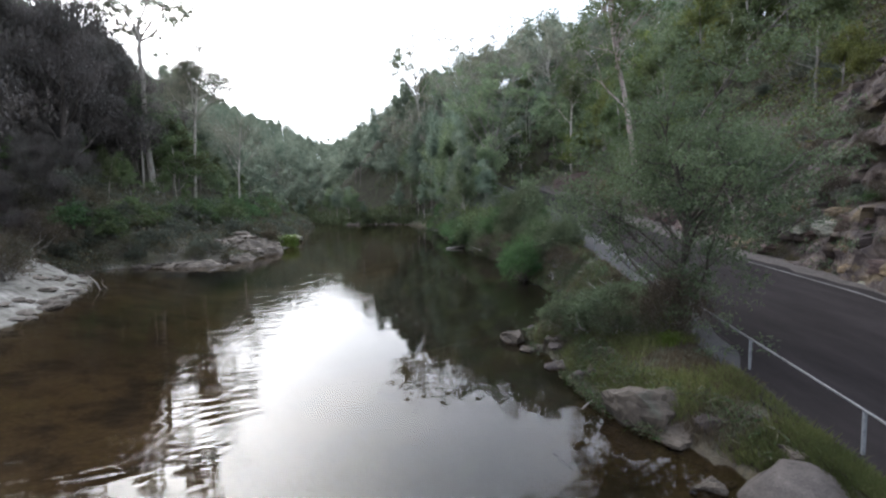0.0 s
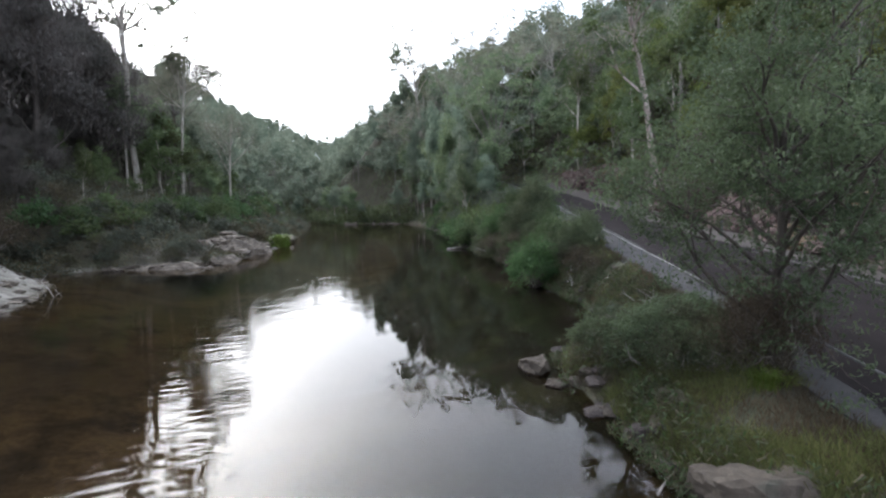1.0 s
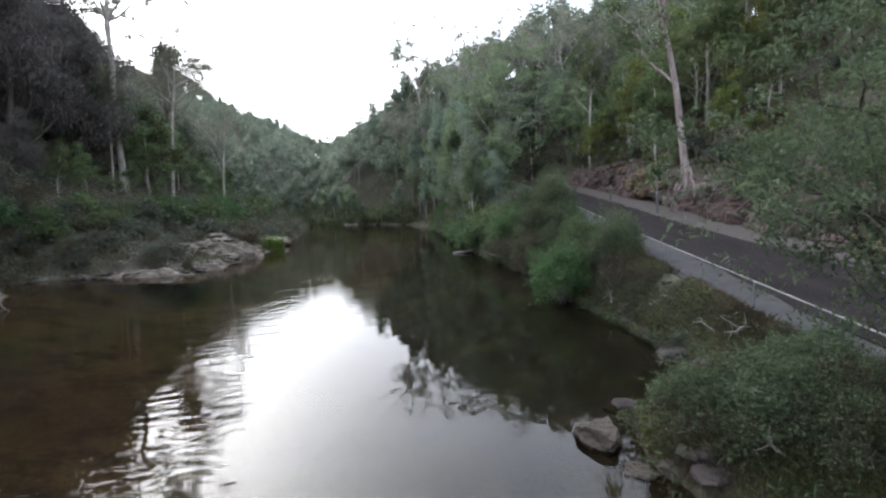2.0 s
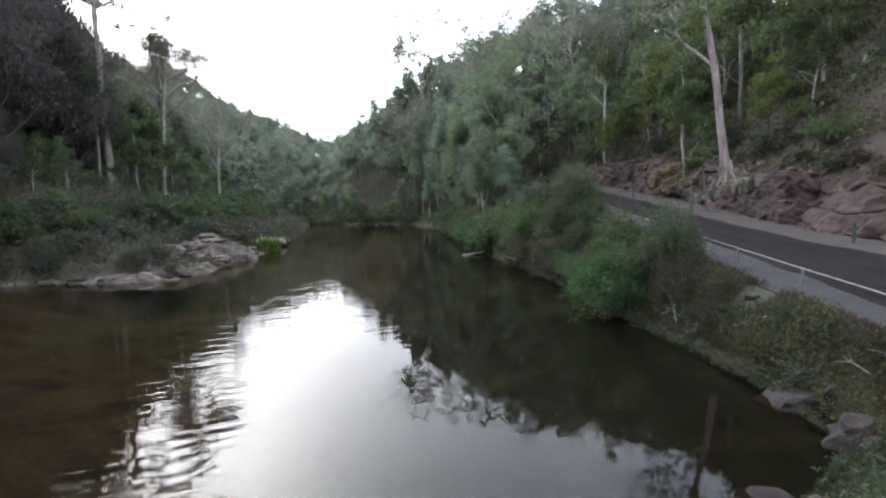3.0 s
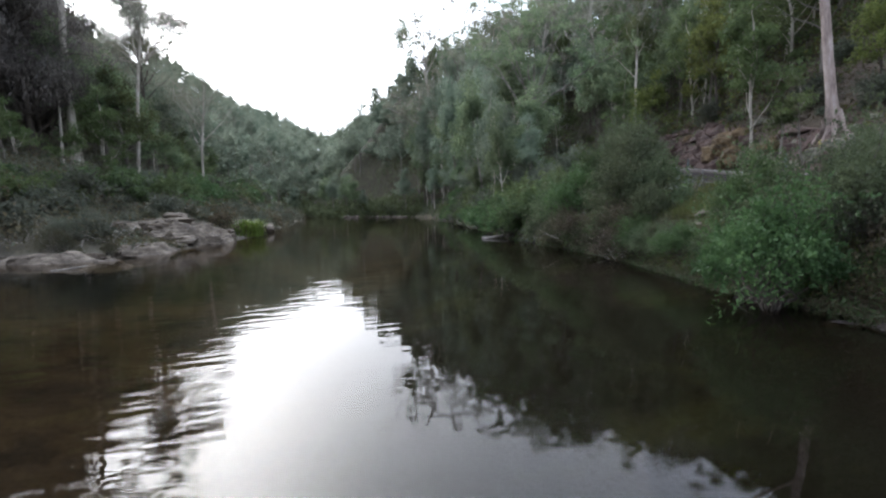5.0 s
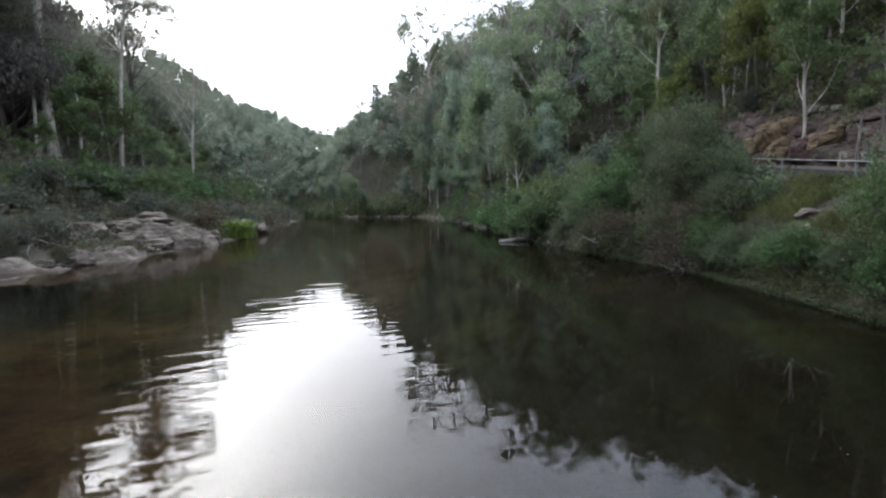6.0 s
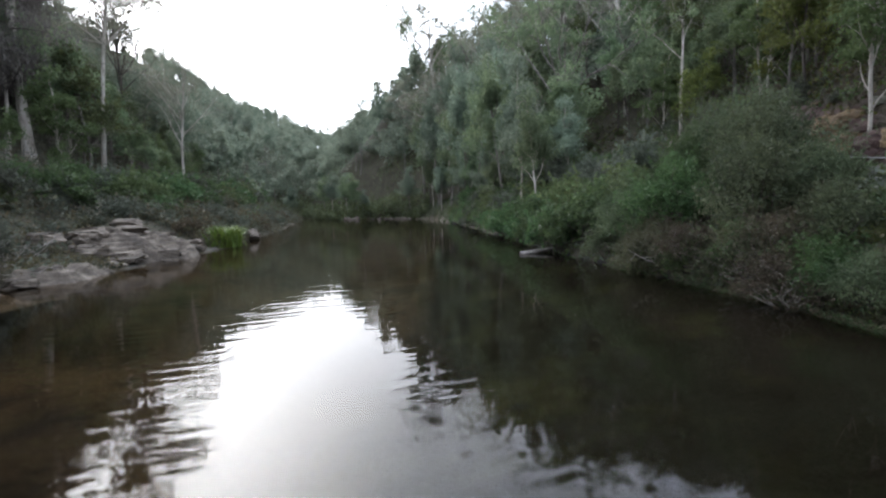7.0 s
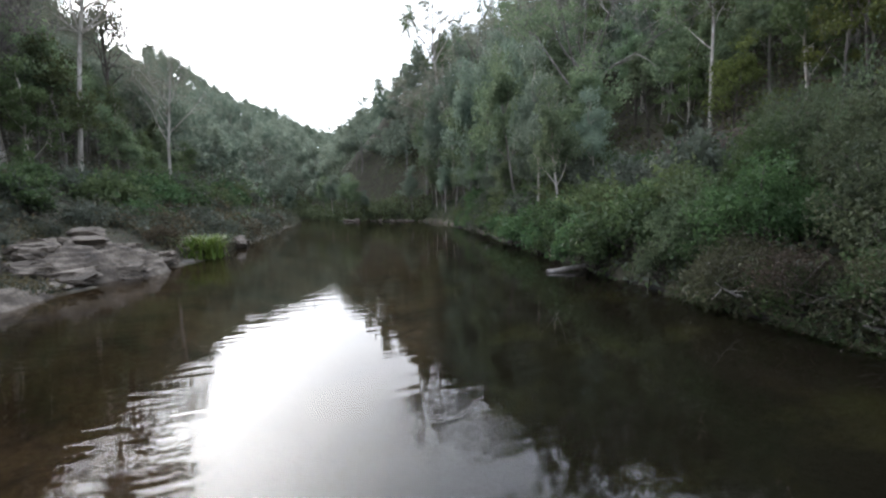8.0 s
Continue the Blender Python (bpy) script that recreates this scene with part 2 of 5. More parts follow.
def water_material():
    m, n, l, p = material("river_water")
    n.remove(p)
    co = n.new("ShaderNodeTexCoord")

    def ripple(scale, sx, sy, rot, detail):
        mp = n.new("ShaderNodeMapping")
        mp.vector_type = "TEXTURE"
        mp.inputs["Scale"].default_value, mp.inputs["Rotation"].default_value = (1 / sx, 1 / sy, 1), (0, 0, rot)
        l.new(co.outputs["Object"], mp.inputs["Vector"])
        t = n.new("ShaderNodeTexNoise")
        t.inputs["Scale"].default_value, t.inputs["Detail"].default_value = scale, detail
        t.inputs["Distortion"].default_value = 0.4
        l.new(mp.outputs[0], t.inputs["Vector"])
        return t.outputs["Fac"]

    def wavelets(scale, rot):
        mp = n.new("ShaderNodeMapping")
        mp.inputs["Rotation"].default_value = (0, 0, rot)
        l.new(co.outputs["Object"], mp.inputs["Vector"])
        t = n.new("ShaderNodeTexWave")
        t.bands_direction = "Y"
        t.inputs["Scale"].default_value, t.inputs["Distortion"].default_value = scale, 3.0
        t.inputs["Detail"].default_value, t.inputs["Detail Scale"].default_value = 1.0, 0.7
        l.new(mp.outputs[0], t.inputs["Vector"])
        return t.outputs["Fac"]

    small, wide, patch = ripple(2.6, 0.25, 1.1, 0.38, 0.5), ripple(0.6, 0.7, 1.1, -0.15, 1), ripple(0.09, 1, 0.8, 0.3, 2)
    sep = n.new("ShaderNodeSeparateXYZ")
    l.new(co.outputs["Object"], sep.inputs[0])
    lee = n.new("ShaderNodeMapRange")                     # the breeze ruffles the open side more than the lee of the bank
    lee.inputs["From Min"].default_value, lee.inputs["From Max"].default_value = -1.5, -5.6
    lee.inputs["To Min"].default_value, lee.inputs["To Max"].default_value = -0.16, 0.2
    l.new(sep.outputs["X"], lee.inputs["Value"])
    plus = n.new("ShaderNodeMath")
    l.new(patch, plus.inputs[0])
    l.new(lee.outputs[0], plus.inputs[1])
    patch = plus.outputs[0]
    pr = n.new("ShaderNodeMapRange")
    pr.inputs["From Min"].default_value, pr.inputs["From Max"].default_value = 0.42, 0.62
    pr.inputs["To Min"].default_value, pr.inputs["To Max"].default_value = 0.06, 0.95
    l.new(patch, pr.inputs["Value"])
    train = n.new("ShaderNodeMath")                       # a train of wavelets among the cat's paws
    train.operation = "MULTIPLY_ADD"
    train.inputs[1].default_value = 0.13
    l.new(wavelets(0.62, -0.4), train.inputs[0])
    l.new(small, train.inputs[2])
    small = train.outputs[0]
    reach = n.new("ShaderNodeMapRange")                   # the far reach lies in the shelter of the bend
    reach.inputs["From Min"].default_value, reach.inputs["From Max"].default_value = 30, 58
    reach.inputs["To Min"].default_value, reach.inputs["To Max"].default_value = 1.0, 0.5
    l.new(sep.outputs["Y"], reach.inputs["Value"])
    calm = n.new("ShaderNodeMath")
    calm.operation = "MULTIPLY"
    l.new(small, calm.inputs[0])
    l.new(reach.outputs[0], calm.inputs[1])
    small = calm.outputs[0]
    mul = n.new("ShaderNodeMath")
    mul.operation = "MULTIPLY"
    l.new(small, mul.inputs[0])
    l.new(pr.outputs[0], mul.inputs[1])
    add = n.new("ShaderNodeMath")
    add.operation = "MULTIPLY_ADD"
    add.inputs[1].default_value = 0.04
    l.new(wide, add.inputs[0])
    l.new(mul.outputs[0], add.inputs[2])
    b = n.new("ShaderNodeBump")
    b.inputs["Strength"].default_value, b.inputs["Distance"].default_value = 1.0, 0.01
    l.new(add.outputs[0], b.inputs["Height"])
    fr = n.new("ShaderNodeFresnel")
    fr.inputs["IOR"].default_value = 1.37
    l.new(b.outputs[0], fr.inputs["Normal"])
    gl = n.new("ShaderNodeBsdfGlossy")
    gl.inputs["Roughness"].default_value = 0.003
    l.new(b.outputs[0], gl.inputs["Normal"])
    tr = n.new("ShaderNodeBsdfTransparent")
    tr.inputs["Color"].default_value = (0.67, 0.595, 0.475, 1)
    mix = n.new("ShaderNodeMixShader")
    l.new(fr.outputs[0], mix.inputs[0])
    l.new(tr.outputs[0], mix.inputs[1])
    l.new(gl.outputs[0], mix.inputs[2])
    l.new(mix.outputs[0], n["Material Output"].inputs["Surface"])
    return m


WATER = water_material()

# ---- mesh helpers ----
rng = np.random.default_rng(7)


def mesh_of(name, verts, faces, mat, smooth=False):
    """A mesh from vertices (N, 3) and faces of one size (M, k), or a list of such pairs."""
    me = bpy.data.meshes.new(name)
    verts = np.asarray(verts, dtype=np.float32)
    faces = faces if isinstance(faces, list) else [faces]
    faces = [np.asarray(f, dtype=np.int32) for f in faces if len(f)]
    loops = np.concatenate([f.ravel() for f in faces])
    sizes = np.concatenate([np.full(len(f), f.shape[1], dtype=np.int32) for f in faces])
    me.vertices.add(len(verts))
    me.vertices.foreach_set("co", verts.ravel())
    me.loops.add(len(loops))
    me.loops.foreach_set("vertex_index", loops)
    me.polygons.add(len(sizes))
    me.polygons.foreach_set("loop_start", np.concatenate([[0], np.cumsum(sizes)[:-1]]).astype(np.int32))
    me.polygons.foreach_set("use_smooth", np.full(len(sizes), smooth))
    me.materials.append(mat)
    me.update(calc_edges=True)
    return me


def joined(pieces):
    """One (verts, faces) from several."""
    vs, fs, k = [], [], 0
    for v, f in pieces:
        vs.append(v)
        fs.append(np.asarray(f) + k)
        k += len(v)
    return np.concatenate(vs), np.concatenate(fs)


def part(name, me, parent, label=""):
    ob = new(name, me)
    ob.parent = parent
    return tagged(ob, label) if label else ob


def tube(points, radii, sides=7):
    """A tapered tube through points, closed at its end by a small radius."""
    P = np.asarray(points, float)
    T = np.gradient(P, axis=0)
    T /= np.linalg.norm(T, axis=1)[:, None] + 1e-9
    ref = np.where(np.abs(T[:, 2:3]) < 0.9, [[0, 0, 1.0]], [[1.0, 0, 0]])
    U = np.cross(T, ref)
    U /= np.linalg.norm(U, axis=1)[:, None] + 1e-9
    V = np.cross(T, U)
    a = np.arange(sides) * 2 * np.pi / sides
    ring = np.cos(a)[None, :, None] * U[:, None, :] + np.sin(a)[None, :, None] * V[:, None, :]
    verts = (P[:, None, :] + np.asarray(radii, float)[:, None, None] * ring).reshape(-1, 3)
    i, j = np.meshgrid(np.arange(len(P) - 1), np.arange(sides), indexing="ij")
    k = (j + 1) % sides
    faces = np.stack([i * sides + j, i * sides + k, (i + 1) * sides + k, (i + 1) * sides + j], -1).reshape(-1, 4)
    return verts, faces


def leaves(centres, r, length, width=0.42, droop=0.5):
    """Pointed leaves at the given centres, with the long axis hanging by droop."""
    n = len(centres)
    a = r.normal(size=(n, 3))
    a[:, 2] -= droop * 1.6
    a /= np.linalg.norm(a, axis=1)[:, None]
    b = np.cross(a, r.normal(size=(n, 3)))
    b /= np.linalg.norm(b, axis=1)[:, None] + 1e-9
    L = (length * r.uniform(0.6, 1.4, n))[:, None]
    c = np.asarray(centres)
    verts = np.stack([c - a * L / 2 + b * L * width / 2, c + a * L / 2, c - a * L / 2 - b * L * width / 2], 1).reshape(-1, 3)
    return verts, np.arange(3 * n).reshape(n, 3)


def blob(r, centre, radius, n, flat=0.75, hollow=0.45):
    """n places in an ellipsoid, denser to its rim."""
    d = r.normal(size=(n, 3))
    d /= np.linalg.norm(d, axis=1)[:, None]
    q = (hollow + (1 - hollow) * r.random(n) ** 0.6)[:, None]
    return np.asarray(centre) + d * q * radius * np.array([1, 1, flat])


def wander(r, start, direction, length, steps, bend, up=0.0):
    """A crooked path for a limb."""
    p, d, out = np.array(start, float), np.array(direction, float), [np.array(start, float)]
    for _ in range(steps):
        d = d / np.linalg.norm(d) + r.normal(size=3) * bend + np.array([0, 0, up])
        d /= np.linalg.norm(d)
        p = p + d * length / steps
        out.append(p.copy())
    return np.array(out)


def limb_frame(r, height, girth, fork, limbs, spread, twigs=3, lean=(0, 0), bend=0.05, low=0.62, reach=1.0):
    """Trunk, limbs and the places of the leaf clusters of a tree."""
    trunk = wander(r, (0, 0, -0.4), (lean[0], lean[1], 1), height * fork, 9, bend, 0.04)
    rad = np.linspace(1.0, 0.55, len(trunk)) * girth
    rad[0] *= 1.5
    rad[1] *= 1.06
    branches, tips = [], []
    for i in range(limbs):
        s = low + (1 - low) * (i + r.random()) / limbs if i else 1.0
        k = min(int(s * (len(trunk) - 1)), len(trunk) - 1)
        az = 2.4 * i + r.uniform(-0.5, 0.5)
        tilt = r.uniform(0.35, 0.75) * spread if i else 0.15
        dirn = (math.cos(az) * tilt, math.sin(az) * tilt, 1 - 0.35 * tilt)
        ln = height * (1 - fork * s) * r.uniform(0.75, 1.05) * (reach if i else 1)
        path = wander(r, trunk[k], dirn, ln, 7, 0.16, 0.03)
        r0 = girth * 0.42
        limb = [tube(path, np.linspace(r0, r0 * 0.2, len(path)), 5)]
        tips += [path[-1], path[5]]
        for j in range(twigs):
            q = path[r.integers(2, len(path) - 1)]
            dd = r.normal(size=3) * 0.9 + np.array([math.cos(az) * 0.4, math.sin(az) * 0.4, 0.55])
            tw = wander(r, q, dd, ln * r.uniform(0.3, 0.55), 4, 0.2, 0.04)
            limb.append(tube(tw, np.linspace(r0 * 0.45, r0 * 0.08, len(tw)), 4))
            tips.append(tw[-1])
            if r.random() < 0.6:
                tips.append(tw[2])
        branches.append(joined(limb))
    return tube(trunk, rad, 10), branches, np.array(tips)


def make_gum(seed, height, girth, fork, limbs, spread, per, size, clump, leaf, bark, label, category="tree", twigs=3, lean=(0, 0), bend=0.05, group="", droop=0.5, width=0.5, name="gum_tree", low=0.62, reach=1.0, lace=0):
    """A gum tree: trunk, limbs, and a crown of leaf clusters with gaps between."""
    r = np.random.default_rng(seed)
    tr, br, tips = limb_frame(r, height, girth, fork, limbs, spread, twigs, lean, bend, low, reach)
    cl = [blob(r, t, clump * r.uniform(0.6, 1.25), int(per * r.uniform(0.6, 1.3)), 0.62, 0.2) for t in tips]
    if lace:                                              # small separate sprays, with the sky between them
        cl = [blob(r, q, clump * r.uniform(0.3, 0.5), max(4, int(per * r.uniform(0.5, 1.4) / lace)), 0.6, 0.1) for t in tips for q in blob(r, t, clump, lace, 0.7, 0.15)]
    root = tagged(new(name), label, category, group)
    part("trunk", mesh_of("trunk", *tr, bark, True), root)
    for b in br:
        part("branch", mesh_of("branch", *b, bark, True), root)
    part("crown", mesh_of("crown", *leaves(np.concatenate(cl), r, size, width, droop), leaf), root)
    return root


def make_bush(seed, width, height, n, size, leaf, label, name="bush", lobes=9, droop=0.2, bark=None, w=0.45, group=""):
    """A bush of several lobes of leaves on thin stems, its foliage reaching the ground."""
    r = np.random.default_rng(seed)
    stems, pts = [], []
    for i in range(lobes):
        az, q = 2.4 * i + r.uniform(-0.4, 0.4), math.sqrt((i + 0.5) / lobes)
        top = np.array([math.cos(az) * q * width * 0.36, math.sin(az) * q * width * 0.36, height * (0.9 - 0.55 * q * q) * r.uniform(0.75, 1.1)])
        path = np.stack([np.linspace(0, 1, 6)[k] * top * np.array([1, 1, 1]) + np.append(r.normal(size=2) * 0.05 * width * (k > 0), -0.15 if k == 0 else 0) for k in range(6)])
        stems.append(tube(path, np.linspace(0.03, 0.008, 6) * (0.5 + height * 0.35), 4))
        rad = width * r.uniform(0.17, 0.27)
        rad *= r.uniform(0.6, 1.15)
        pts.append(blob(r, top * 0.92, rad, int(n * 0.68) // lobes, 0.85, 0.25))
        for _ in range(9):                                # shoots that stand out of the mass
            d = r.normal(size=3) + np.append(top[:2] / width * 2.0, 0.25)
            d *= rad * r.uniform(1.1, 2.1) / np.linalg.norm(d)
            m = max(3, int(n * 0.32) // lobes // 9)
            u = r.random((m, 1)) ** 0.7
            sp = top * 0.92 + d * u + r.normal(size=(m, 3)) * rad * 0.16 * (1.15 - u) - np.array([0, 0, 0.35 * droop * rad]) * u * u
            sp[:, 2] = np.maximum(sp[:, 2], 0.04 * height)
            pts.append(sp)
    root = tagged(new(name), label, "bush", group)
    sv, sf = joined(stems)
    sf = np.where(sf % len(stems[0][0]) < 4, sf % len(stems[0][0]), sf)     # all stems spring from one stool
    part("stem", mesh_of("stem", sv, sf, bark or BARK_DARK, True), root)
    part("foliage", mesh_of("foliage", *leaves(np.concatenate(pts), r, size, w, droop), leaf), root)
    return root


def turned(x, y, z, rz=0.0, s=1.0, sz=None, tx=0.0, ty=0.0):
    return pose(x, y, z, tx, ty, rz) @ Matrix.Diagonal((s, s, sz or s, 1))


# ---- the plan: shores, road, ground ----
SHORE_R = ((-60, 9), (0, 7.5), (9, 6.7), (11.3, 5.7), (13.5, 4.4), (17, 3.8), (20, 3.2), (21.5, 3.5), (22.8, 5.2), (24.2, 6.8), (27, 7.0), (31, 6.6), (34, 6.2), (38, 5.4), (43, 5.4), (47, 5.2), (50, 4.4), (55, 3.1), (63, 1.6), (72, 0.8), (103, -2.5), (140, -9), (152, -14), (157, -20), (160, -31), (165, -38), (178, -48), (190, -54), (206, -72), (300, -100), (600, -180))
SHORE_L = ((-60, -19), (10, -20.5), (23, -22), (28, -23.5), (34, -26.5), (41, -31), (46, -37), (49, -34), (50.5, -27), (53, -24.3), (60, -23.8), (64, -24.8), (73, -24.6), (78, -26), (85, -28), (100, -31), (111, -34), (125, -38.5), (145, -43), (160, -47), (176, -56), (190, -66), (200, -84), (300, -118), (600, -200))
RAIL = ((-60, 4.0, 0.4), (5, 7.16, 1.33), (15, 8.07, 1.88), (30, 9.49, 2.82), (45, 10.5, 3.96), (60, 10.6, 5.66), (80, 10.5, 7.73), (105, 10.0, 10.3), (125, 4.0, 9.0), (140, -4, 6.0), (157, -10, 4.5), (170, -22, 4), (188, -38, 4), (206, -62, 4), (300, -92, 6), (600, -170, 10))
BENCH = ((-60, 10.3), (105, 10.3), (120, 7), (135, 2), (600, 2))


def along(table, y, col=1):
    return np.interp(y, [r[0] for r in table], [r[col] for r in table])


def smooth_step(t):
    t = np.clip(t, 0, 1)
    return t * t * (3 - 2 * t)


def cloud(x, y, scale, seed):
    """Smooth value noise, -1 to 1."""
    tab = np.random.default_rng(seed).uniform(-1, 1, (64, 64))
    u, v = np.asarray(x) / scale, np.asarray(y) / scale
    i, j = np.floor(u).astype(int), np.floor(v).astype(int)
    fu, fv = smooth_step(u - i), smooth_step(v - j)
    g = lambda a, b: tab[a % 64, b % 64]
    return (g(i, j) * (1 - fu) + g(i + 1, j) * fu) * (1 - fv) + (g(i, j + 1) * (1 - fu) + g(i + 1, j + 1) * fu) * fv


def road_z(y):
    return along(RAIL, y, 2) - 0.85


def cut_height(y):
    """Height of the rock cut above the road."""
    return np.interp(y, [-60, 0, 24, 31, 36, 46, 52, 60, 72, 85, 105, 130, 150, 190, 205], [9, 11, 11.6, 9.4, 3.2, 3.0, 3.0, 3.6, 4.2, 3.0, 2.0, 2.0, 9, 9, 3])


def ground_z(x, y):
    x, y = np.asarray(x, float), np.asarray(y, float)
    sR, sL, rx, rz = along(SHORE_R, y), along(SHORE_L, y), along(RAIL, y), road_z(y)
    lump = cloud(x, y, 9, 3) * 0.5 + cloud(x, y, 3.1, 4) * 0.22 + cloud(x, y, 1.1, 5) * 0.09
    # river bed
    mid = np.minimum(sR - x, x - sL)
    bed = -0.12 - 1.5 * smooth_step(mid / 11) - 0.9 * smooth_step((mid - 6) / 10) + 0.14 * lump
    shallow = -0.1 - 0.45 * smooth_step(mid / 7) + 0.16 * lump
    k = smooth_step((24 - y) / 14) * smooth_step((3 - x) / 8)
    bed = bed * (1 - k) + shallow * k
    # right bank, road bench, cut and hill
    edge = rx - 0.75
    t = np.clip((x - sR) / np.maximum(edge - sR, 0.5), 0, 1)
    bank = 0.18 * smooth_step(t * 8) + (rz - 0.2) * t ** 0.85 + 0.35 * lump * np.sin(np.pi * t)
    d = x - (rx + along(BENCH, y)) - 0.9 - 3.6 * smooth_step((38 - y) / 5)
    hill = rz - 0.07 + cut_height(y) * smooth_step(d / 1.6) + np.maximum(0, d - 1.2) * (0.74 + 0.36 * smooth_step((y - 120) / 25)) * (1 + 0.12 * cloud(x, y, 23, 8)) + lump * smooth_step(d / 3) * 1.2
    hill = np.where(hill > 44, 44 + (hill - 44) * 0.12, hill)
    right = np.where(x < edge, bank, np.where(d < 0, rz - 0.07, hill))
    # left bank: a low shelf, then the slope
    d = sL - x
    left = 0.12 + 1.25 * smooth_step(d / 5) + (0.38 + 0.22 * smooth_step((y - 110) / 40)) * np.maximum(0, d - 5) + 0.2 * np.maximum(0, d - 38) + lump * smooth_step(d / 5) * 1.1
    spit = smooth_step((41 - y) / 5)
    left = left * (1 - spit) + spit * (0.1 + 1.35 * smooth_step(d / 4.5) + 0.16 * np.maximum(0, d - 7) + 0.28 * np.maximum(0, d - 16) + 0.35 * lump)
    left = np.where(left > 62, 62 + (left - 62) * 0.3, left)
    out = np.where(x > sR, right, np.where(x < sL, left, bed))
    crest = np.interp(x / np.maximum(y, 1), [-0.9, -0.6, -0.447, -0.411, -0.363, -0.315, -0.267, -0.243, -0.219, -0.195, -0.171, -0.147, -0.1, 0.1], [150, 118, 79, 72, 65, 57, 46, 46, 52, 59, 64, 70, 78, 84])
    far = 4 + (crest - 4) * np.clip((y - 196) / 204, 0, 1) ** 0.9 + 3 * cloud(x, y, 30, 9)
    k = smooth_step((y - 199) / 40)
    return out * (1 - k) + far * k


def ground_at(x, y):
    return float(ground_z(np.array([x]), np.array([y]))[0])


def steps(*spans):
    return np.unique(np.concatenate([np.arange(a, b, s) for a, b, s in spans]))


gx = steps((-2600, -400, 550), (-400, -220, 30), (-220, -60, 4), (-60, -20, 0.8), (-20, 0, 1.4), (0, 26, 0.38), (26, 60, 1.1), (60, 160, 4), (160, 400, 30), (400, 2700, 550))
gy = steps((-2600, -400, 550), (-400, -60, 30), (-60, -2, 4), (-2, 60, 0.45), (60, 110, 0.85), (110, 220, 1.8), (220, 440, 6), (440, 700, 30), (700, 3000, 550))
GX, GY = np.meshgrid(gx, gy, indexing="ij")
GZ = ground_z(GX, GY)
ni, nj = GX.shape
ii, jj = np.meshgrid(np.arange(ni - 1), np.arange(nj - 1), indexing="ij")
quads = np.stack([ii * nj + jj, (ii + 1) * nj + jj, (ii + 1) * nj + jj + 1, ii * nj + jj + 1], -1).reshape(-1, 4)
ground_me = mesh_of("ground", np.stack([GX, GY, GZ], -1).reshape(-1, 3), quads, GROUND, True)
sR, sL, rX = along(SHORE_R, GY), along(SHORE_L, GY), along(RAIL, GY)
is_bed = (GX < sR + 0.1) & (GX > sL - 0.1) & (GY < 198)
sandy = np.where((GX < sL) & (GY < 44), smooth_step((15 - (sL - GX)) / 8), 0) * (0.75 + 0.25 * cloud(GX, GY, 2, 12))
sandy = np.maximum(sandy, np.where((GX < sL) & (GY > 48) & (GY < 90), smooth_step((3 - (sL - GX)) / 3) * (0.25 + 0.5 * cloud(GX, GY, 4, 13)), 0))
hillside = GX > rX + 10.0
earthy = np.where(hillside, smooth_step((14 - (GX - rX - 10)) / 8) * (0.75 + 0.4 * cloud(GX, GY, 5, 14)), 0) * (GY < 100)
# where lost light is painted into the bed: by depth, beyond y 21
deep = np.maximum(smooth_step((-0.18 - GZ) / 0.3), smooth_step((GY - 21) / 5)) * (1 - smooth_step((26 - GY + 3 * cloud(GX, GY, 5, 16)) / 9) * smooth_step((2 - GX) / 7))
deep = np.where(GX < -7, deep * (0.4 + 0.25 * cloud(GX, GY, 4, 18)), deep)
# the right side is dimmed at any depth
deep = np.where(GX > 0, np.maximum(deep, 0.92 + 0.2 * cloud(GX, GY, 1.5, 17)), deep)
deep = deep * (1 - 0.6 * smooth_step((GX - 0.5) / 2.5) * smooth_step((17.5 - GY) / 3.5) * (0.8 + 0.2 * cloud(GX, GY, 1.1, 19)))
for key, arr in (("dimmed_bed", np.where(is_bed, np.clip(deep, 0, 1), 0)), ("bed", is_bed * 1.0), ("sand", np.clip(sandy, 0, 1)), ("earth", np.clip(earthy, 0, 1))):
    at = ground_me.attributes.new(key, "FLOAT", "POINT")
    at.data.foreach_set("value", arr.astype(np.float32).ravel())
tagged(new("ground", ground_me), "valley floor of leaf litter, sand and brown earth", "ground", kind="structure")

# ---- the river ----
wx, wy = np.meshgrid(np.linspace(-140, 30, 35), np.linspace(-90, 330, 85), indexing="ij")
a, b = np.meshgrid(np.arange(34), np.arange(84), indexing="ij")
wq = np.stack([a * 85 + b, (a + 1) * 85 + b, (a + 1) * 85 + b + 1, a * 85 + b + 1], -1).reshape(-1, 4)
tagged(new("water", mesh_of("water", np.stack([wx, wy, 0 * wx], -1).reshape(-1, 3), wq, WATER, True)), "calm dark brown river water with faint ripples", "river", kind="structure")

# ---- the road, its shoulder, rail and posts ----


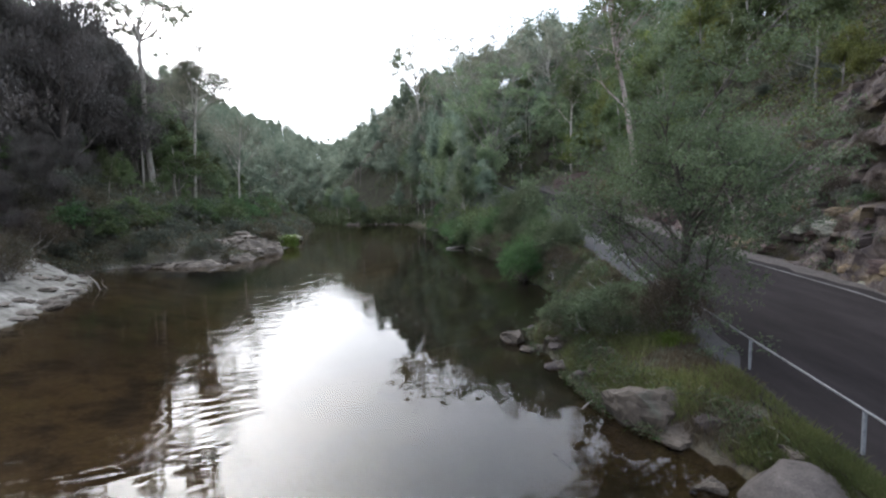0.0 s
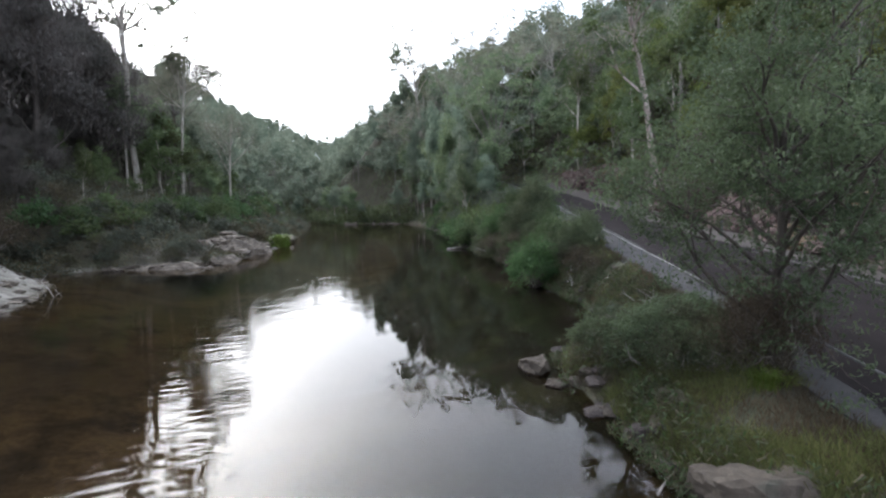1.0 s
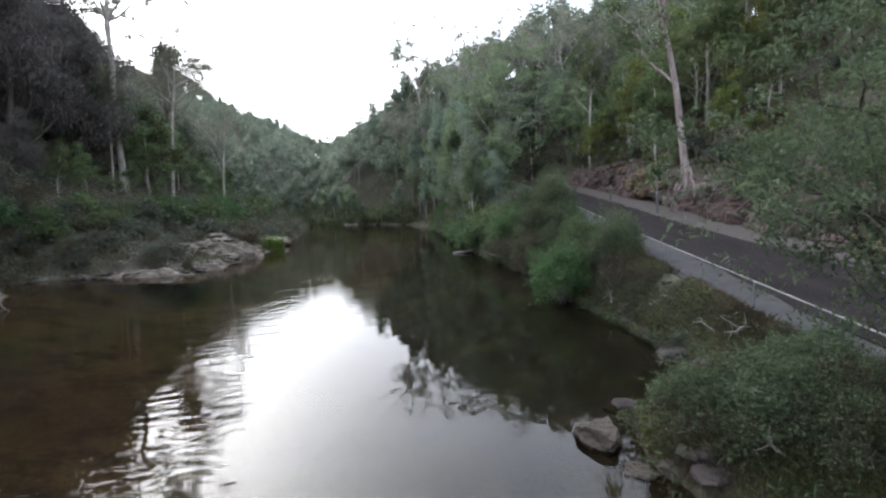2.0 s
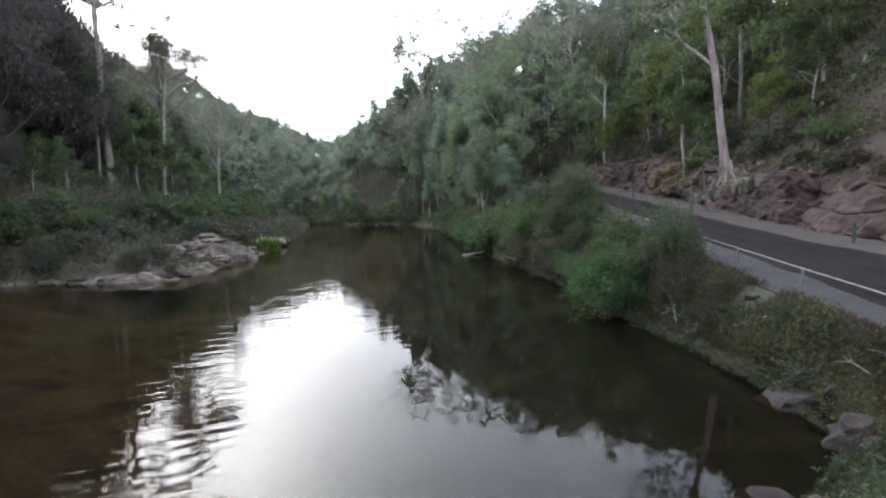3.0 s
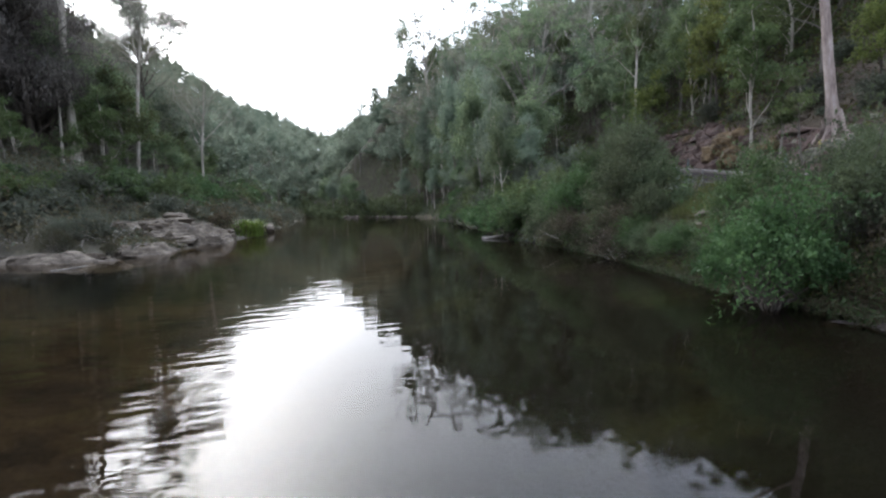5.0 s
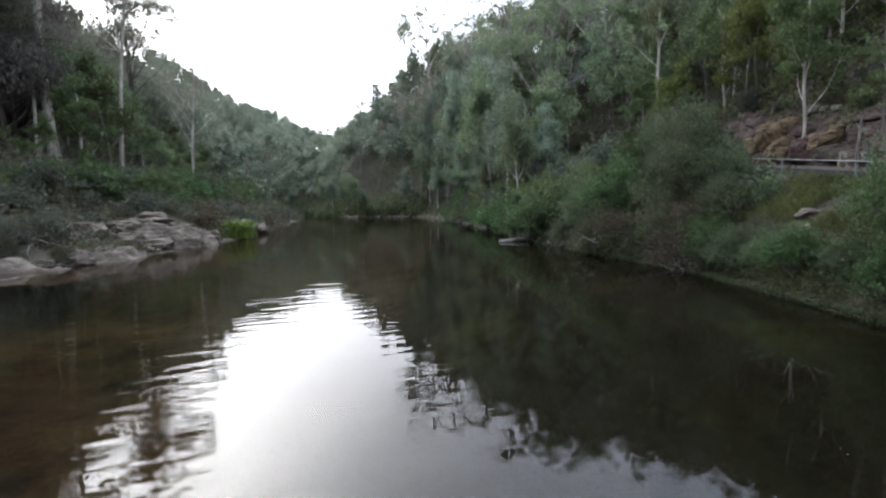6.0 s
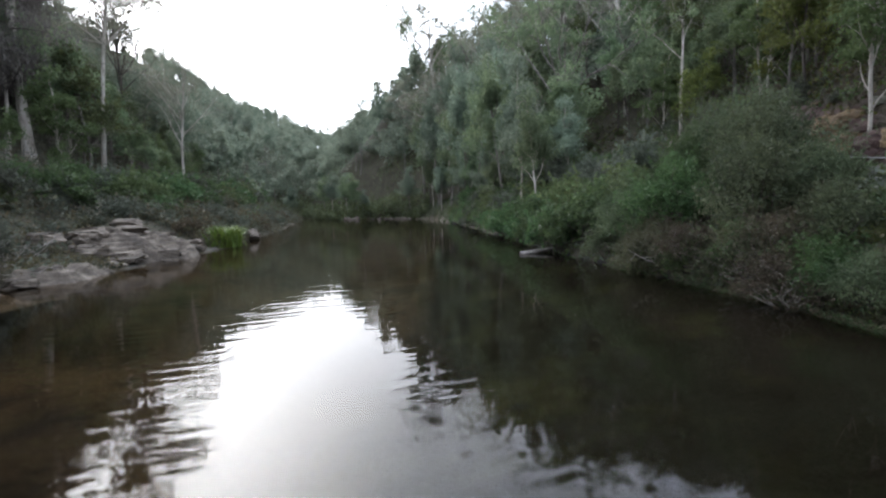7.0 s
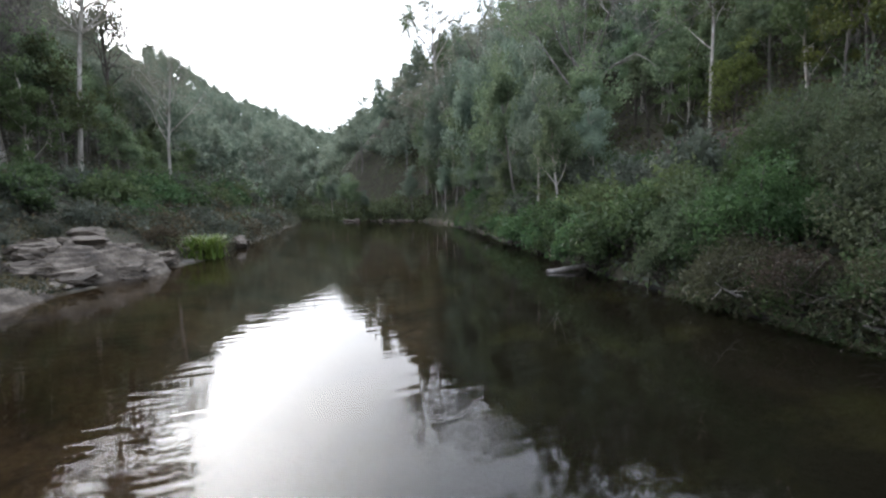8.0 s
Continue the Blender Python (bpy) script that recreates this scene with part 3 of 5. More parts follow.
def strip(y0, y1, off0, off1, lift, name, mat, label, category, step=1.0, thick=0.06, wob=0.0):
    """A slab along the road between two offsets from the rail's line; off0 and off1 may depend on y."""
    ys = np.arange(y0, y1 + 0.01, step)
    f0 = np.array([off0(y) if callable(off0) else off0 for y in ys]) + wob * cloud(ys, ys * 0, 1.7, 21)
    f1 = np.array([off1(y) if callable(off1) else off1 for y in ys]) + wob * cloud(ys, ys * 0, 1.3, 22)
    cx, cz = along(RAIL, ys), road_z(ys) + lift
    rows = [np.stack([cx + f0, ys, cz - thick], 1), np.stack([cx + f0, ys, cz], 1), np.stack([cx + f0 * 0.5 + f1 * 0.5, ys, cz + 0.02], 1), np.stack([cx + f1, ys, cz], 1), np.stack([cx + f1, ys, cz - thick], 1)]
    v = np.stack(rows, 1).reshape(-1, 3)
    i, j = np.meshgrid(np.arange(len(ys) - 1), np.arange(4), indexing="ij")
    f = np.stack([i * 5 + j, i * 5 + j + 1, (i + 1) * 5 + j + 1, (i + 1) * 5 + j], -1).reshape(-1, 4)
    return tagged(new(name, mesh_of(name, v, f, mat, False)), label, category, kind="structure")


near_edge = lambda y: float(np.interp(y, [-60, 13, 15.5, 20, 30, 40, 60, 120], [-0.6, -0.6, 0.35, 0.9, 1.7, 2.0, 2.0, 2.0]))
far_edge = lambda y: float(np.interp(y, [-60, 22, 32, 40, 52, 120], [9.3, 9.2, 8.2, 7.0, 6.6, 6.8]))
strip(-60, 118, near_edge, far_edge, 0.0, "road", ASPHALT, "dark grey worn asphalt road climbing beside the river", "road", wob=0.22, step=0.5)
strip(14.2, 118, -0.55, lambda y: near_edge(y) + 0.05, -0.012, "pavement", CONCRETE, "pale concrete shoulder between road and guard rail", "road shoulder", wob=0.05)
strip(-60, 118, lambda y: far_edge(y) - 0.1, lambda y: 10.3, -0.02, "roadside_gravel", GRAVEL, "pale gravel verge at the foot of the rock cut", "verge", wob=0.25)
strip(-60, 33, lambda y: far_edge(y) - 0.75, lambda y: far_edge(y) - 0.6, 0.006, "edge_line", WORN_LINE, "worn white edge line on the asphalt", "road marking", thick=0.004)


def pipe_rail(y0, y1):
    root = tagged(new("guard_rail"), "low galvanised pipe guard rail on steel posts", "guard rail")
    ys = np.arange(y0, y1, 1.0)
    pts = np.stack([along(RAIL, ys), ys, along(RAIL, ys, 2)], 1)
    part("rail", mesh_of("rail", *tube(pts, np.full(len(ys), 0.027), 8), GALV, True), root)
    post = None
    for y in np.arange(10.2, y1, 3.95):
        x, z = float(along(RAIL, y)), float(along(RAIL, y, 2))
        if post is None:
            pv, pf = tube([(0, 0, -1.25), (0, 0, -0.6), (0, 0, 0.0)], [0.036, 0.036, 0.036], 8)
            post = mesh_of("post", pv, pf, POST_GREY, True)
        ob = part("post", post, root)
        ob.location = (x, y, z)
    return root


pipe_rail(2.0, 112.0)


def guide_post(x, y, tall):
    root = tagged(new("guide_post"), "slim grey-green roadside guide post with reflector", "guide post", "guide posts")
    z = ground_at(x, y)
    bm = bmesh.new()
    bmesh.ops.create_cube(bm, size=1, matrix=Matrix.Translation((0, 0, tall / 2 - 0.1)) @ Matrix.Diagonal((0.15, 0.05, tall + 0.1, 1)))
    bmesh.ops.bevel(bm, geom=list(bm.edges), offset=0.012, segments=2, affect="EDGES")
    me = bpy.data.meshes.new("board")
    bm.to_mesh(me)
    bm.free()
    me.materials.append(POST_GREEN)
    part("board", me, root)
    bm = bmesh.new()
    bmesh.ops.create_cube(bm, size=1, matrix=Matrix.Translation((0, -0.029, tall - 0.25)) @ Matrix.Diagonal((0.06, 0.008, 0.12, 1)))
    me = bpy.data.meshes.new("reflector")
    bm.to_mesh(me)
    bm.free()
    me.materials.append(ROCK_BROWN)
    part("reflector", me, root, "dull red reflector")
    root.location = (x, y, z)
    return root


for gx_, gy_, tall in ((18.7, 39.2, 1.2), (17.9, 54.0, 1.7), (17.6, 66.0, 1.2), (17.5, 92.0, 1.2)):
    guide_post(gx_, gy_, tall)

# ---- rocks ----


def rock_mesh(seed, mat, sub=4, flat=0.7, cuts=9, rough=0.06):
    """A boulder: a sphere cut by planes, then roughened."""
    r = np.random.default_rng(seed)
    bm = bmesh.new()
    bmesh.ops.create_icosphere(bm, subdivisions=sub, radius=1)
    v = np.array([w.co[:] for w in bm.verts])
    for _ in range(cuts):
        d = r.normal(size=3)
        d /= np.linalg.norm(d)
        lim = r.uniform(0.55, 0.88)
        over = np.maximum(0, v @ d - lim)
        v -= over[:, None] * d * 0.97
    for w, p in zip(bm.verts, v):
        k = noise.fractal(Vector(p) * 1.7 + Vector((seed * 3.1, 0, 0)), 0.8, 2.1, 6) * rough
        w.co = Vector(p * (1 + k)) * 1.0
        w.co.z *= flat
    me = bpy.data.meshes.new("boulder")
    bm.to_mesh(me)
    bm.free()
    me.materials.append(mat)
    return me


def block_mesh(seed, mat):
    """An angular block: a rounded box split by a few fracture planes, its faces rough."""
    r = np.random.default_rng(seed)
    bm = bmesh.new()
    bmesh.ops.create_cube(bm, size=2)
    bmesh.ops.subdivide_edges(bm, edges=list(bm.edges), cuts=9, use_grid_fill=True)
    v = np.array([w.co[:] for w in bm.verts])
    for _ in range(7):
        d = r.normal(size=3)
        d /= np.linalg.norm(d)
        v -= np.maximum(0, v @ d - r.uniform(0.7, 1.15))[:, None] * d
    for w, p in zip(bm.verts, v):
        q = Vector(p)
        w.co = q * (1 + 0.16 * noise.fractal(q * 1.6 + Vector((seed, 0, 0)), 0.7, 2.2, 6)) + Vector(noise.noise_vector(q * 4 + Vector((0, seed, 0)))) * 0.05
    me = bpy.data.meshes.new("boulder")
    bm.to_mesh(me)
    bm.free()
    me.materials.append(mat)
    return me


BOULDERS = {m.name: [rock_mesh(31 + 7 * k + 3 * i, m, 4 if k % 3 == 1 else 3, f, 11, 0.22) for i, f in enumerate((0.55, 0.75, 0.4, 0.65))] for k, m in enumerate((ROCK_GREY, ROCK_BROWN, ROCK_OCHRE, ROCK_DARK))}


def rock(kind, i, x, y, z, sx, sy, sz, rz, label, group=""):
    ob = tagged(new("boulder", BOULDERS[kind.name][i % 4]), label, "rock", group)
    ob.matrix_basis = pose(x, y, z, 0, 0, rz) @ Matrix.Diagonal((sx, sy, sz, 1))
    return ob


def rubble(name, spots, label):
    """Loose small stones too many to count, as one mesh; each spot is kind, shape, pose with scale."""
    bits = {}
    for kind, i, m in spots:
        me = BOULDERS[kind.name][i % 4]
        v = np.empty(3 * len(me.vertices), dtype=np.float32)
        me.vertices.foreach_get("co", v)
        f = np.empty(3 * len(me.polygons), dtype=np.int32)
        me.polygons.foreach_get("vertices", f)
        a = np.array(m)
        bits.setdefault(kind.name, (kind, []))[1].append((v.reshape(-1, 3) @ a[:3, :3].T + a[:3, 3], f.reshape(-1, 3)))
    root = tagged(new(name), label, "stones", kind="stuff")
    for kind, pieces in bits.values():
        tagged(part("stone", mesh_of("stone", *joined(pieces), kind), root), kind="stuff")


near_rocks = ((2.3, 20.8, 0.15, 0.5, 0.6, 0.6), (3.5, 17.6, 0.0, 0.55, 0.4, 0.35), (4.0, 17.5, 0.1, 0.6, 0.6, 0.6), (4.7, 16.6, 0.25, 0.95, 0.9, 0.9), (4.0, 16.2, 0.1, 0.6, 0.7, 0.7), (4.65, 13.5, 0.08, 1.0, 0.95, 1.1),
              (5.1, 12.5, 0.12, 0.8, 0.6, 0.7), (5.85, 12.0, 0.15, 0.75, 0.55, 0.7), (4.8, 10.5, -0.05, 0.35, 0.3, 0.45), (6.2, 11.5, 0.1, 0.6, 0.5, 0.6), (2.7, 12.2, -0.25, 0.5, 0.5, 0.45), (3.5, 22.6, -0.12, 0.45, 0.4, 0.45),
              (6.6, 26.3, 0.05, 0.8, 0.9, 0.7), (6.9, 28.6, 0.1, 0.9, 0.8, 0.6), (6.3, 33.4, 0.0, 0.8, 0.7, 0.8), (6.6, 24.0, 0.2, 0.8, 0.7, 0.6), (5.4, 36.5, 0.05, 0.8, 0.7, 0.7), (7.0, 31.0, 0.1, 0.7, 0.6, 0.6))
for i, (x, y, z, sx, sy, sz) in enumerate(near_rocks):
    rock((ROCK_BROWN, ROCK_DARK, ROCK_BROWN)[i % 3] if i < 11 else ROCK_DARK, i, x + 0.2, y, z - 0.08, sx * 1.2, sy * 1.2, sz * 1.2, 47 * i, "brown sandstone boulder half sunk at the water's edge", "shore boulders")

BLOCKS = {m.name: [block_mesh(91 + 7 * k + 3 * i, m) for i in range(4)] for k, m in enumerate((ROCK_EARTH, ROCK_LICHEN, ROCK_OCHRE, ROCK_BROWN, ROCK_GREY))}


def block(kind, i, x, y, z, sx, sy, sz, rz, label, group):
    ob = tagged(new("boulder", BLOCKS[kind.name][i % 4]), label, "rock", group)
    ob.matrix_basis = pose(x, y, z, 7 * (i % 3) - 7, 6 - 5 * (i % 4), rz) @ Matrix.Diagonal((sx, sy, sz, 1))


r_ = np.random.default_rng(77)
for i in range(34):                                    # blocks that stand half out of the cut
    y = 49 + 42 * (i + r_.random()) / 34
    h = r_.uniform(0.1, 0.9)
    x = float(along(RAIL, y)) + 10.35 + 1.9 * h + r_.uniform(-0.2, 0.4)
    s = r_.uniform(0.25, 0.8)
    block((ROCK_EARTH, ROCK_BROWN, ROCK_BROWN, ROCK_EARTH)[i % 4], i, x, y, float(road_z(y)) + 2.9 * h, s, s * 1.3, s * r_.uniform(0.7, 1.2), r_.uniform(-30, 30), "weathered brown sandstone block in the road cut", "cut rocks")
for i in range(20):
    y, h = 51.6 + 8.2 * ((i * 0.618) % 1), 0.3 + 2.4 * ((i * 0.377) % 1)
    s = r_.uniform(0.3, 0.62)
    block(ROCK_LICHEN if i % 3 else ROCK_BROWN, i, float(along(RAIL, y)) + 10.25 + 0.5 * h, y, float(road_z(y)) + h, s, s * 1.1, s * r_.uniform(0.8, 1.5), r_.uniform(-30, 30), "grey-green rock patched with yellow lichen under the gum", "lichened rocks")
for i in range(52):                                    # a broken course of grey stones along the top of the cut
    y = 45 + 38 * (i + r_.random()) / 52
    s = r_.uniform(0.18, 0.5)
    x = float(along(RAIL, y)) + 12.1 + r_.uniform(-0.4, 0.9)
    block((ROCK_LICHEN, ROCK_BROWN, ROCK_LICHEN, ROCK_OCHRE)[i % 4], i, x, y, ground_at(x, y) + 0.12, s, s * 1.4, s * r_.uniform(0.5, 0.9), r_.uniform(-30, 30), "grey lichened stone on the lip of the road cut", "lip stones")
for i, (y, h, s) in enumerate(((47.6, 0.4, 0.8), (48.6, 0.5, 0.95), (49.6, 0.4, 0.8), (48.2, 1.5, 0.9), (49.2, 1.6, 0.9), (48.8, 2.5, 0.9), (47.4, 2.3, 0.7), (50.2, 2.5, 0.7))):
    block(ROCK_EARTH, i, float(along(RAIL, y)) + 10.45 + 0.62 * h, y, float(road_z(y)) + h, s, s * 1.3, s * 0.9, 20 * (i % 3) - 20, "weathered red-brown sandstone block in the road cut", "cut rocks")
for i in range(44):
    y = 3 + 33 * (i + r_.random()) / 44
    h = r_.random()
    x = float(along(RAIL, y)) + 10.2 + 1.5 * h + r_.uniform(-0.3, 0.3)
    s = r_.uniform(0.25, 0.85)
    block((ROCK_OCHRE, ROCK_EARTH, ROCK_OCHRE, ROCK_LICHEN)[i % 4], i, x, y, float(road_z(y)) + 0.05 + 3.2 * h, s, s * 1.4, s * r_.uniform(0.5, 0.9), r_.uniform(-25, 25), "broken sandstone block at the foot of the cliff", "fallen rocks")

spots = []
for i in range(60):                                    # smaller stones between the boulders
    y = 9.5 + 27 * r_.random()
    x = float(along(SHORE_R, y)) + r_.normal() * 0.6 + 0.3
    k = r_.uniform(0.1, 0.36)
    spots.append(((ROCK_BROWN, ROCK_DARK, ROCK_DARK)[i % 3], i, pose(x, y, ground_at(x, y) - 0.02, 0, 0, r_.uniform(0, 360)) @ Matrix.Diagonal((k * 1.3, k, k, 1))))
rubble("shore_stones", spots, "small brown stones along the river's edge")
spots = []
for i in range(110):                                   # rubble on the sand spit
    y = 14 + 30 * r_.random()
    x = float(along(SHORE_L, y)) - 0.2 - 9 * r_.random() ** 1.5
    k = r_.uniform(0.1, 0.5)
    spots.append(((ROCK_GREY, ROCK_GREY, ROCK_BROWN)[i % 3], i, pose(x, y, ground_at(x, y) + 0.02, 0, 0, r_.uniform(0, 360)) @ Matrix.Diagonal((k * 1.4, k * 1.2, k * 0.8, 1))))
rubble("spit_stones", spots, "pale grey stones strewn on the sandy spit")

for i, (x, y, z, s) in enumerate(((21.5, 66.4, 6.4, 1.0), (21.9, 68.0, 7.2, 1.2), (21.6, 69.6, 7.0, 1.0), (22.6, 67.2, 8.3, 0.9), (22.7, 69.0, 8.4, 0.9), (21.3, 61.5, 6.6, 0.7))):
    block(ROCK_OCHRE, i, x, y, z, s, s * 1.3, s * 0.95, 17 * i - 30, "big ochre-stained sandstone block in the road cut", "ochre blocks")
rock(ROCK_BROWN, 1, 3.5, 57.6, 0.45, 0.5, 0.5, 1.15, 20, "upright brown stone standing at the water's edge", "bank rocks")
for i, (x, y, s) in enumerate(((8.0, 44.6, 0.35), (8.6, 42.2, 0.4), (7.4, 43.4, 0.28), (8.2, 39.4, 0.35))):
    rock(ROCK_GREY, i, x, y, ground_at(x, y) + 0.1, s * 1.3, s, s, 70 * i, "pale rock among grass on the bank top", "bank rocks")

# left shelf slabs and boulders


def rock_ledge(cx, cy, wx, wy, top, bed, seed, rz, label):
    """A low outcrop of bedded sandstone: terraces with broken, undercut rims that dip into the water."""
    xs, ys = np.arange(-1.4 * wx, 1.4 * wx, 0.1), np.arange(-1.4 * wy, 1.4 * wy, 0.1)
    X, Y = np.meshgrid(xs, ys, indexing="ij")
    q = np.sqrt((X / wx) ** 2 + (Y / wy) ** 2) + 0.22 * cloud(X, Y, 1.9, seed) + 0.12 * cloud(X, Y, 0.7, seed + 1)
    h = top * (1 - np.clip(q, 0, 1.25) ** 1.5) + 0.35 * top * cloud(X, Y, 1.6, seed + 2) + 0.08 * X - 0.05 * Y
    lay = h / bed + 0.7 * cloud(X, Y, 1.3, seed + 3) + 0.3 * cloud(X, Y, 0.5, seed + 8)
    f = lay - np.floor(lay)
    Z = (np.floor(lay) + smooth_step((f - 0.1) / 0.2) * 0.8 + 0.2 * f) * bed
    crack = np.clip(0.1 - np.abs(cloud(X, Y, 1.5, seed + 4)), 0, 1) * 1.2
    Z = Z - crack * bed + 0.07 * cloud(X, Y, 0.45, seed + 5) + 0.12 * cloud(X, Y, 0.95, seed + 9) + 0.03 * cloud(X, Y, 0.2, seed + 6)
    Z = Z - smooth_step((q - 0.8) / 0.5) * (Z + 0.5)
    sh = 0.1 * cloud(X, Y, 0.5, seed + 7)
    n1, n2 = X.shape
    i, j = np.meshgrid(np.arange(n1 - 1), np.arange(n2 - 1), indexing="ij")
    fc = np.stack([i * n2 + j, (i + 1) * n2 + j, (i + 1) * n2 + j + 1, i * n2 + j + 1], -1).reshape(-1, 4)
    ob = tagged(new("rock_ledge", mesh_of("rock_ledge", np.stack([X + sh, Y + sh, Z], -1).reshape(-1, 3), fc, ROCK_GREY)), label, "rock", "bank slabs")
    ob.matrix_basis = pose(cx, cy, 0.12, 0, 0, rz)


rock_ledge(-26.8, 63.6, 3.3, 4.4, 1.7, 0.26, 610, 8, "pale bedded sandstone outcrop stepping into the river")
rock_ledge(-26.2, 69.2, 1.4, 1.7, 0.9, 0.32, 620, -10, "low grey sandstone outcrop beside the rushes")
rock_ledge(-29.0, 50.6, 5.2, 1.5, 0.4, 0.15, 630, -3, "flat pale sandstone shelf at the water's edge")
rock_ledge(-24.8, 55.6, 1.7, 2.8, 0.6, 0.25, 640, 5, "flat pale sandstone shelf at the water's edge")
slabs = ((-31.5, 50.2, 0.25, 1.3, 0.7, 0.3), (-27.2, 50.4, 0.3, 1.1, 0.7, 0.3), (-25.4, 52.4, 0.15, 0.9, 0.8, 0.3), (-27.4, 61.4, 1.2, 1.1, 0.9, 0.5), (-27.2, 64.2, 2.1, 1.2, 0.9, 0.5), (-28.4, 66.0, 1.9, 1.3, 1.0, 0.6), (-25.0, 63.0, 0.5, 0.7, 0.7, 0.4),
         (-30.2, 60.2, 1.7, 0.9, 0.8, 0.7), (-24.6, 66.2, 0.1, 0.6, 0.8, 0.4), (-25.4, 67.4, 0.4, 0.8, 0.9, 0.5), (-29.0, 62.6, 1.9, 1.1, 0.9, 0.6), (-27.0, 82.5, 0.5, 1.0, 1.2, 1.3), (-28.6, 86.5, 0.3, 0.9, 1.0, 1.0), (-29.6, 67.4, 2.4, 1.2, 1.0, 0.6))
for i, (x, y, z, sx, sy, sz) in enumerate(slabs):
    rock(ROCK_GREY, i, x, y, z, sx, sy, sz, 63 * i % 40, "pale grey sandstone slab on the river's edge", "bank slabs")
for i in range(64):                                    # broken slabs lying on the outcrop and the shelf
    x, y = -24.3 - 5.2 * ((i * 0.618) % 1), 59.0 + 11 * ((i * 0.414) % 1)
    s = r_.uniform(0.22, 0.85)
    block((ROCK_GREY, ROCK_GREY, ROCK_BROWN)[i % 3], i, x, y, 0.22 + 0.34 * (-24.2 - x) * (0.6 + 0.4 * (y < 67)), s * 1.3, s, s * r_.uniform(0.25, 0.6), r_.uniform(-60, 60), "tilted pale sandstone slab on the outcrop", "bank slabs")
for i in range(26):                                    # flat broken slabs along the low shelf
    x = -33.5 + 9.5 * (i + r_.random()) / 26
    y = float(np.interp(x, [-34, -27, -24], [49.4, 50.3, 53.0])) + r_.uniform(-0.5, 1.0)
    s = r_.uniform(0.2, 0.65)
    block((ROCK_GREY, ROCK_GREY, ROCK_BROWN)[i % 3], i, x, y, r_.uniform(0.05, 0.3), s * 1.5, s, s * r_.uniform(0.25, 0.5), r_.uniform(-40, 40), "flat grey sandstone slab on the water's edge", "bank slabs")
for i in range(13):
    x = (-35.5 + 0.75 * i if i < 6 else -27 + 1.7 * (i - 6)) + r_.uniform(-0.3, 0.3)
    y = float(np.interp(x, [-38, -31, -20, -14], [165, 160, 157, 152])) - 0.8
    rock(ROCK_GREY, i, x, y, 0.15, r_.uniform(0.6, 1.3), 0.9, r_.uniform(0.5, 1.2) * (1.0 if i < 6 else 0.6), 50 * i, "pale boulder on the far shore", "far shore boulders")

# concrete block at the end of the bank


def concrete_block():
    """A worn, rounded lump of concrete."""
    ob = tagged(new("concrete_block", rock_mesh(409, GRAVEL, 5, 0.8, 6, 0.05)), "weathered concrete abutment block at the water's edge", "abutment")
    ob.matrix_basis = pose(6.25, 9.85, -0.05, 4, -6, -24) @ Matrix.Diagonal((1.0, 0.95, 0.95, 1))


concrete_block()


def rock_face(y0, y1, height, bed_h, step_back, jut, seed, mat, label):
    """Layered sandstone above the road: ledges set back bed by bed, blocks jointed along their length, cracks between."""
    ys, zs = np.arange(y0, y1 + 0.01, 0.17), np.linspace(-0.06, 1.0, 72)
    Y, S = np.meshgrid(ys, zs, indexing="ij")
    top = np.array([height(y) for y in ys])[:, None]
    Z = S * top
    lay = Z / bed_h + 0.9 * cloud(Y, Z, 5, seed) + 0.4 * cloud(Y, Z, 1.6, seed + 8) + 0.03 * Y
    k = np.floor(lay).astype(int)
    w = 1.1 + 0.8 * ((k * 7) % 3)
    u = Y / (w * bed_h) + 0.37 * k + 0.3 * cloud(Y, Z, 0.9, seed + 1)
    blk = np.floor(u).astype(int)
    tab = np.random.default_rng(seed + 2).uniform(0, 1, (64, 64))
    gap = np.clip(0.10 - np.minimum(lay % 1.0, 1 - lay % 1.0), 0, 1) * 3.5 * (cloud(Y, Z, 2.2, seed + 9) > -0.35) + np.clip(0.06 - np.minimum(u % 1.0, 1 - u % 1.0), 0, 1) * 3.0
    X = along(RAIL, Y) + 9.9 + tab[k % 64, blk % 64] * jut + step_back * Z + gap * bed_h * 0.4 + 0.24 * cloud(Y, Z * 1.6, 0.9, seed + 3) + 0.11 * cloud(Y, Z, 0.37, seed + 4) + 0.07 * cloud(Y, Z, 0.19, seed + 11) + 0.7 * cloud(Y, Z, 4, seed + 5)
    v = np.stack([X, Y, road_z(Y) + Z + 0.05 * cloud(Y, Z, 0.5, seed + 6)], -1)
    v = np.concatenate([v, v[:, -1:] + np.array([4.5, 0, 0.3])], 1).reshape(-1, 3)
    n1, n2 = Y.shape[0], Y.shape[1] + 1               # the last column is the ledge's top, running back into the hill
    i, j = np.meshgrid(np.arange(n1 - 1), np.arange(n2 - 1), indexing="ij")
    f = np.stack([i * n2 + j, i * n2 + j + 1, (i + 1) * n2 + j + 1, (i + 1) * n2 + j], -1).reshape(-1, 4)
    return tagged(new("rock_cliff", mesh_of("rock_cliff", v, f, mat)), label, "cliff", kind="structure")


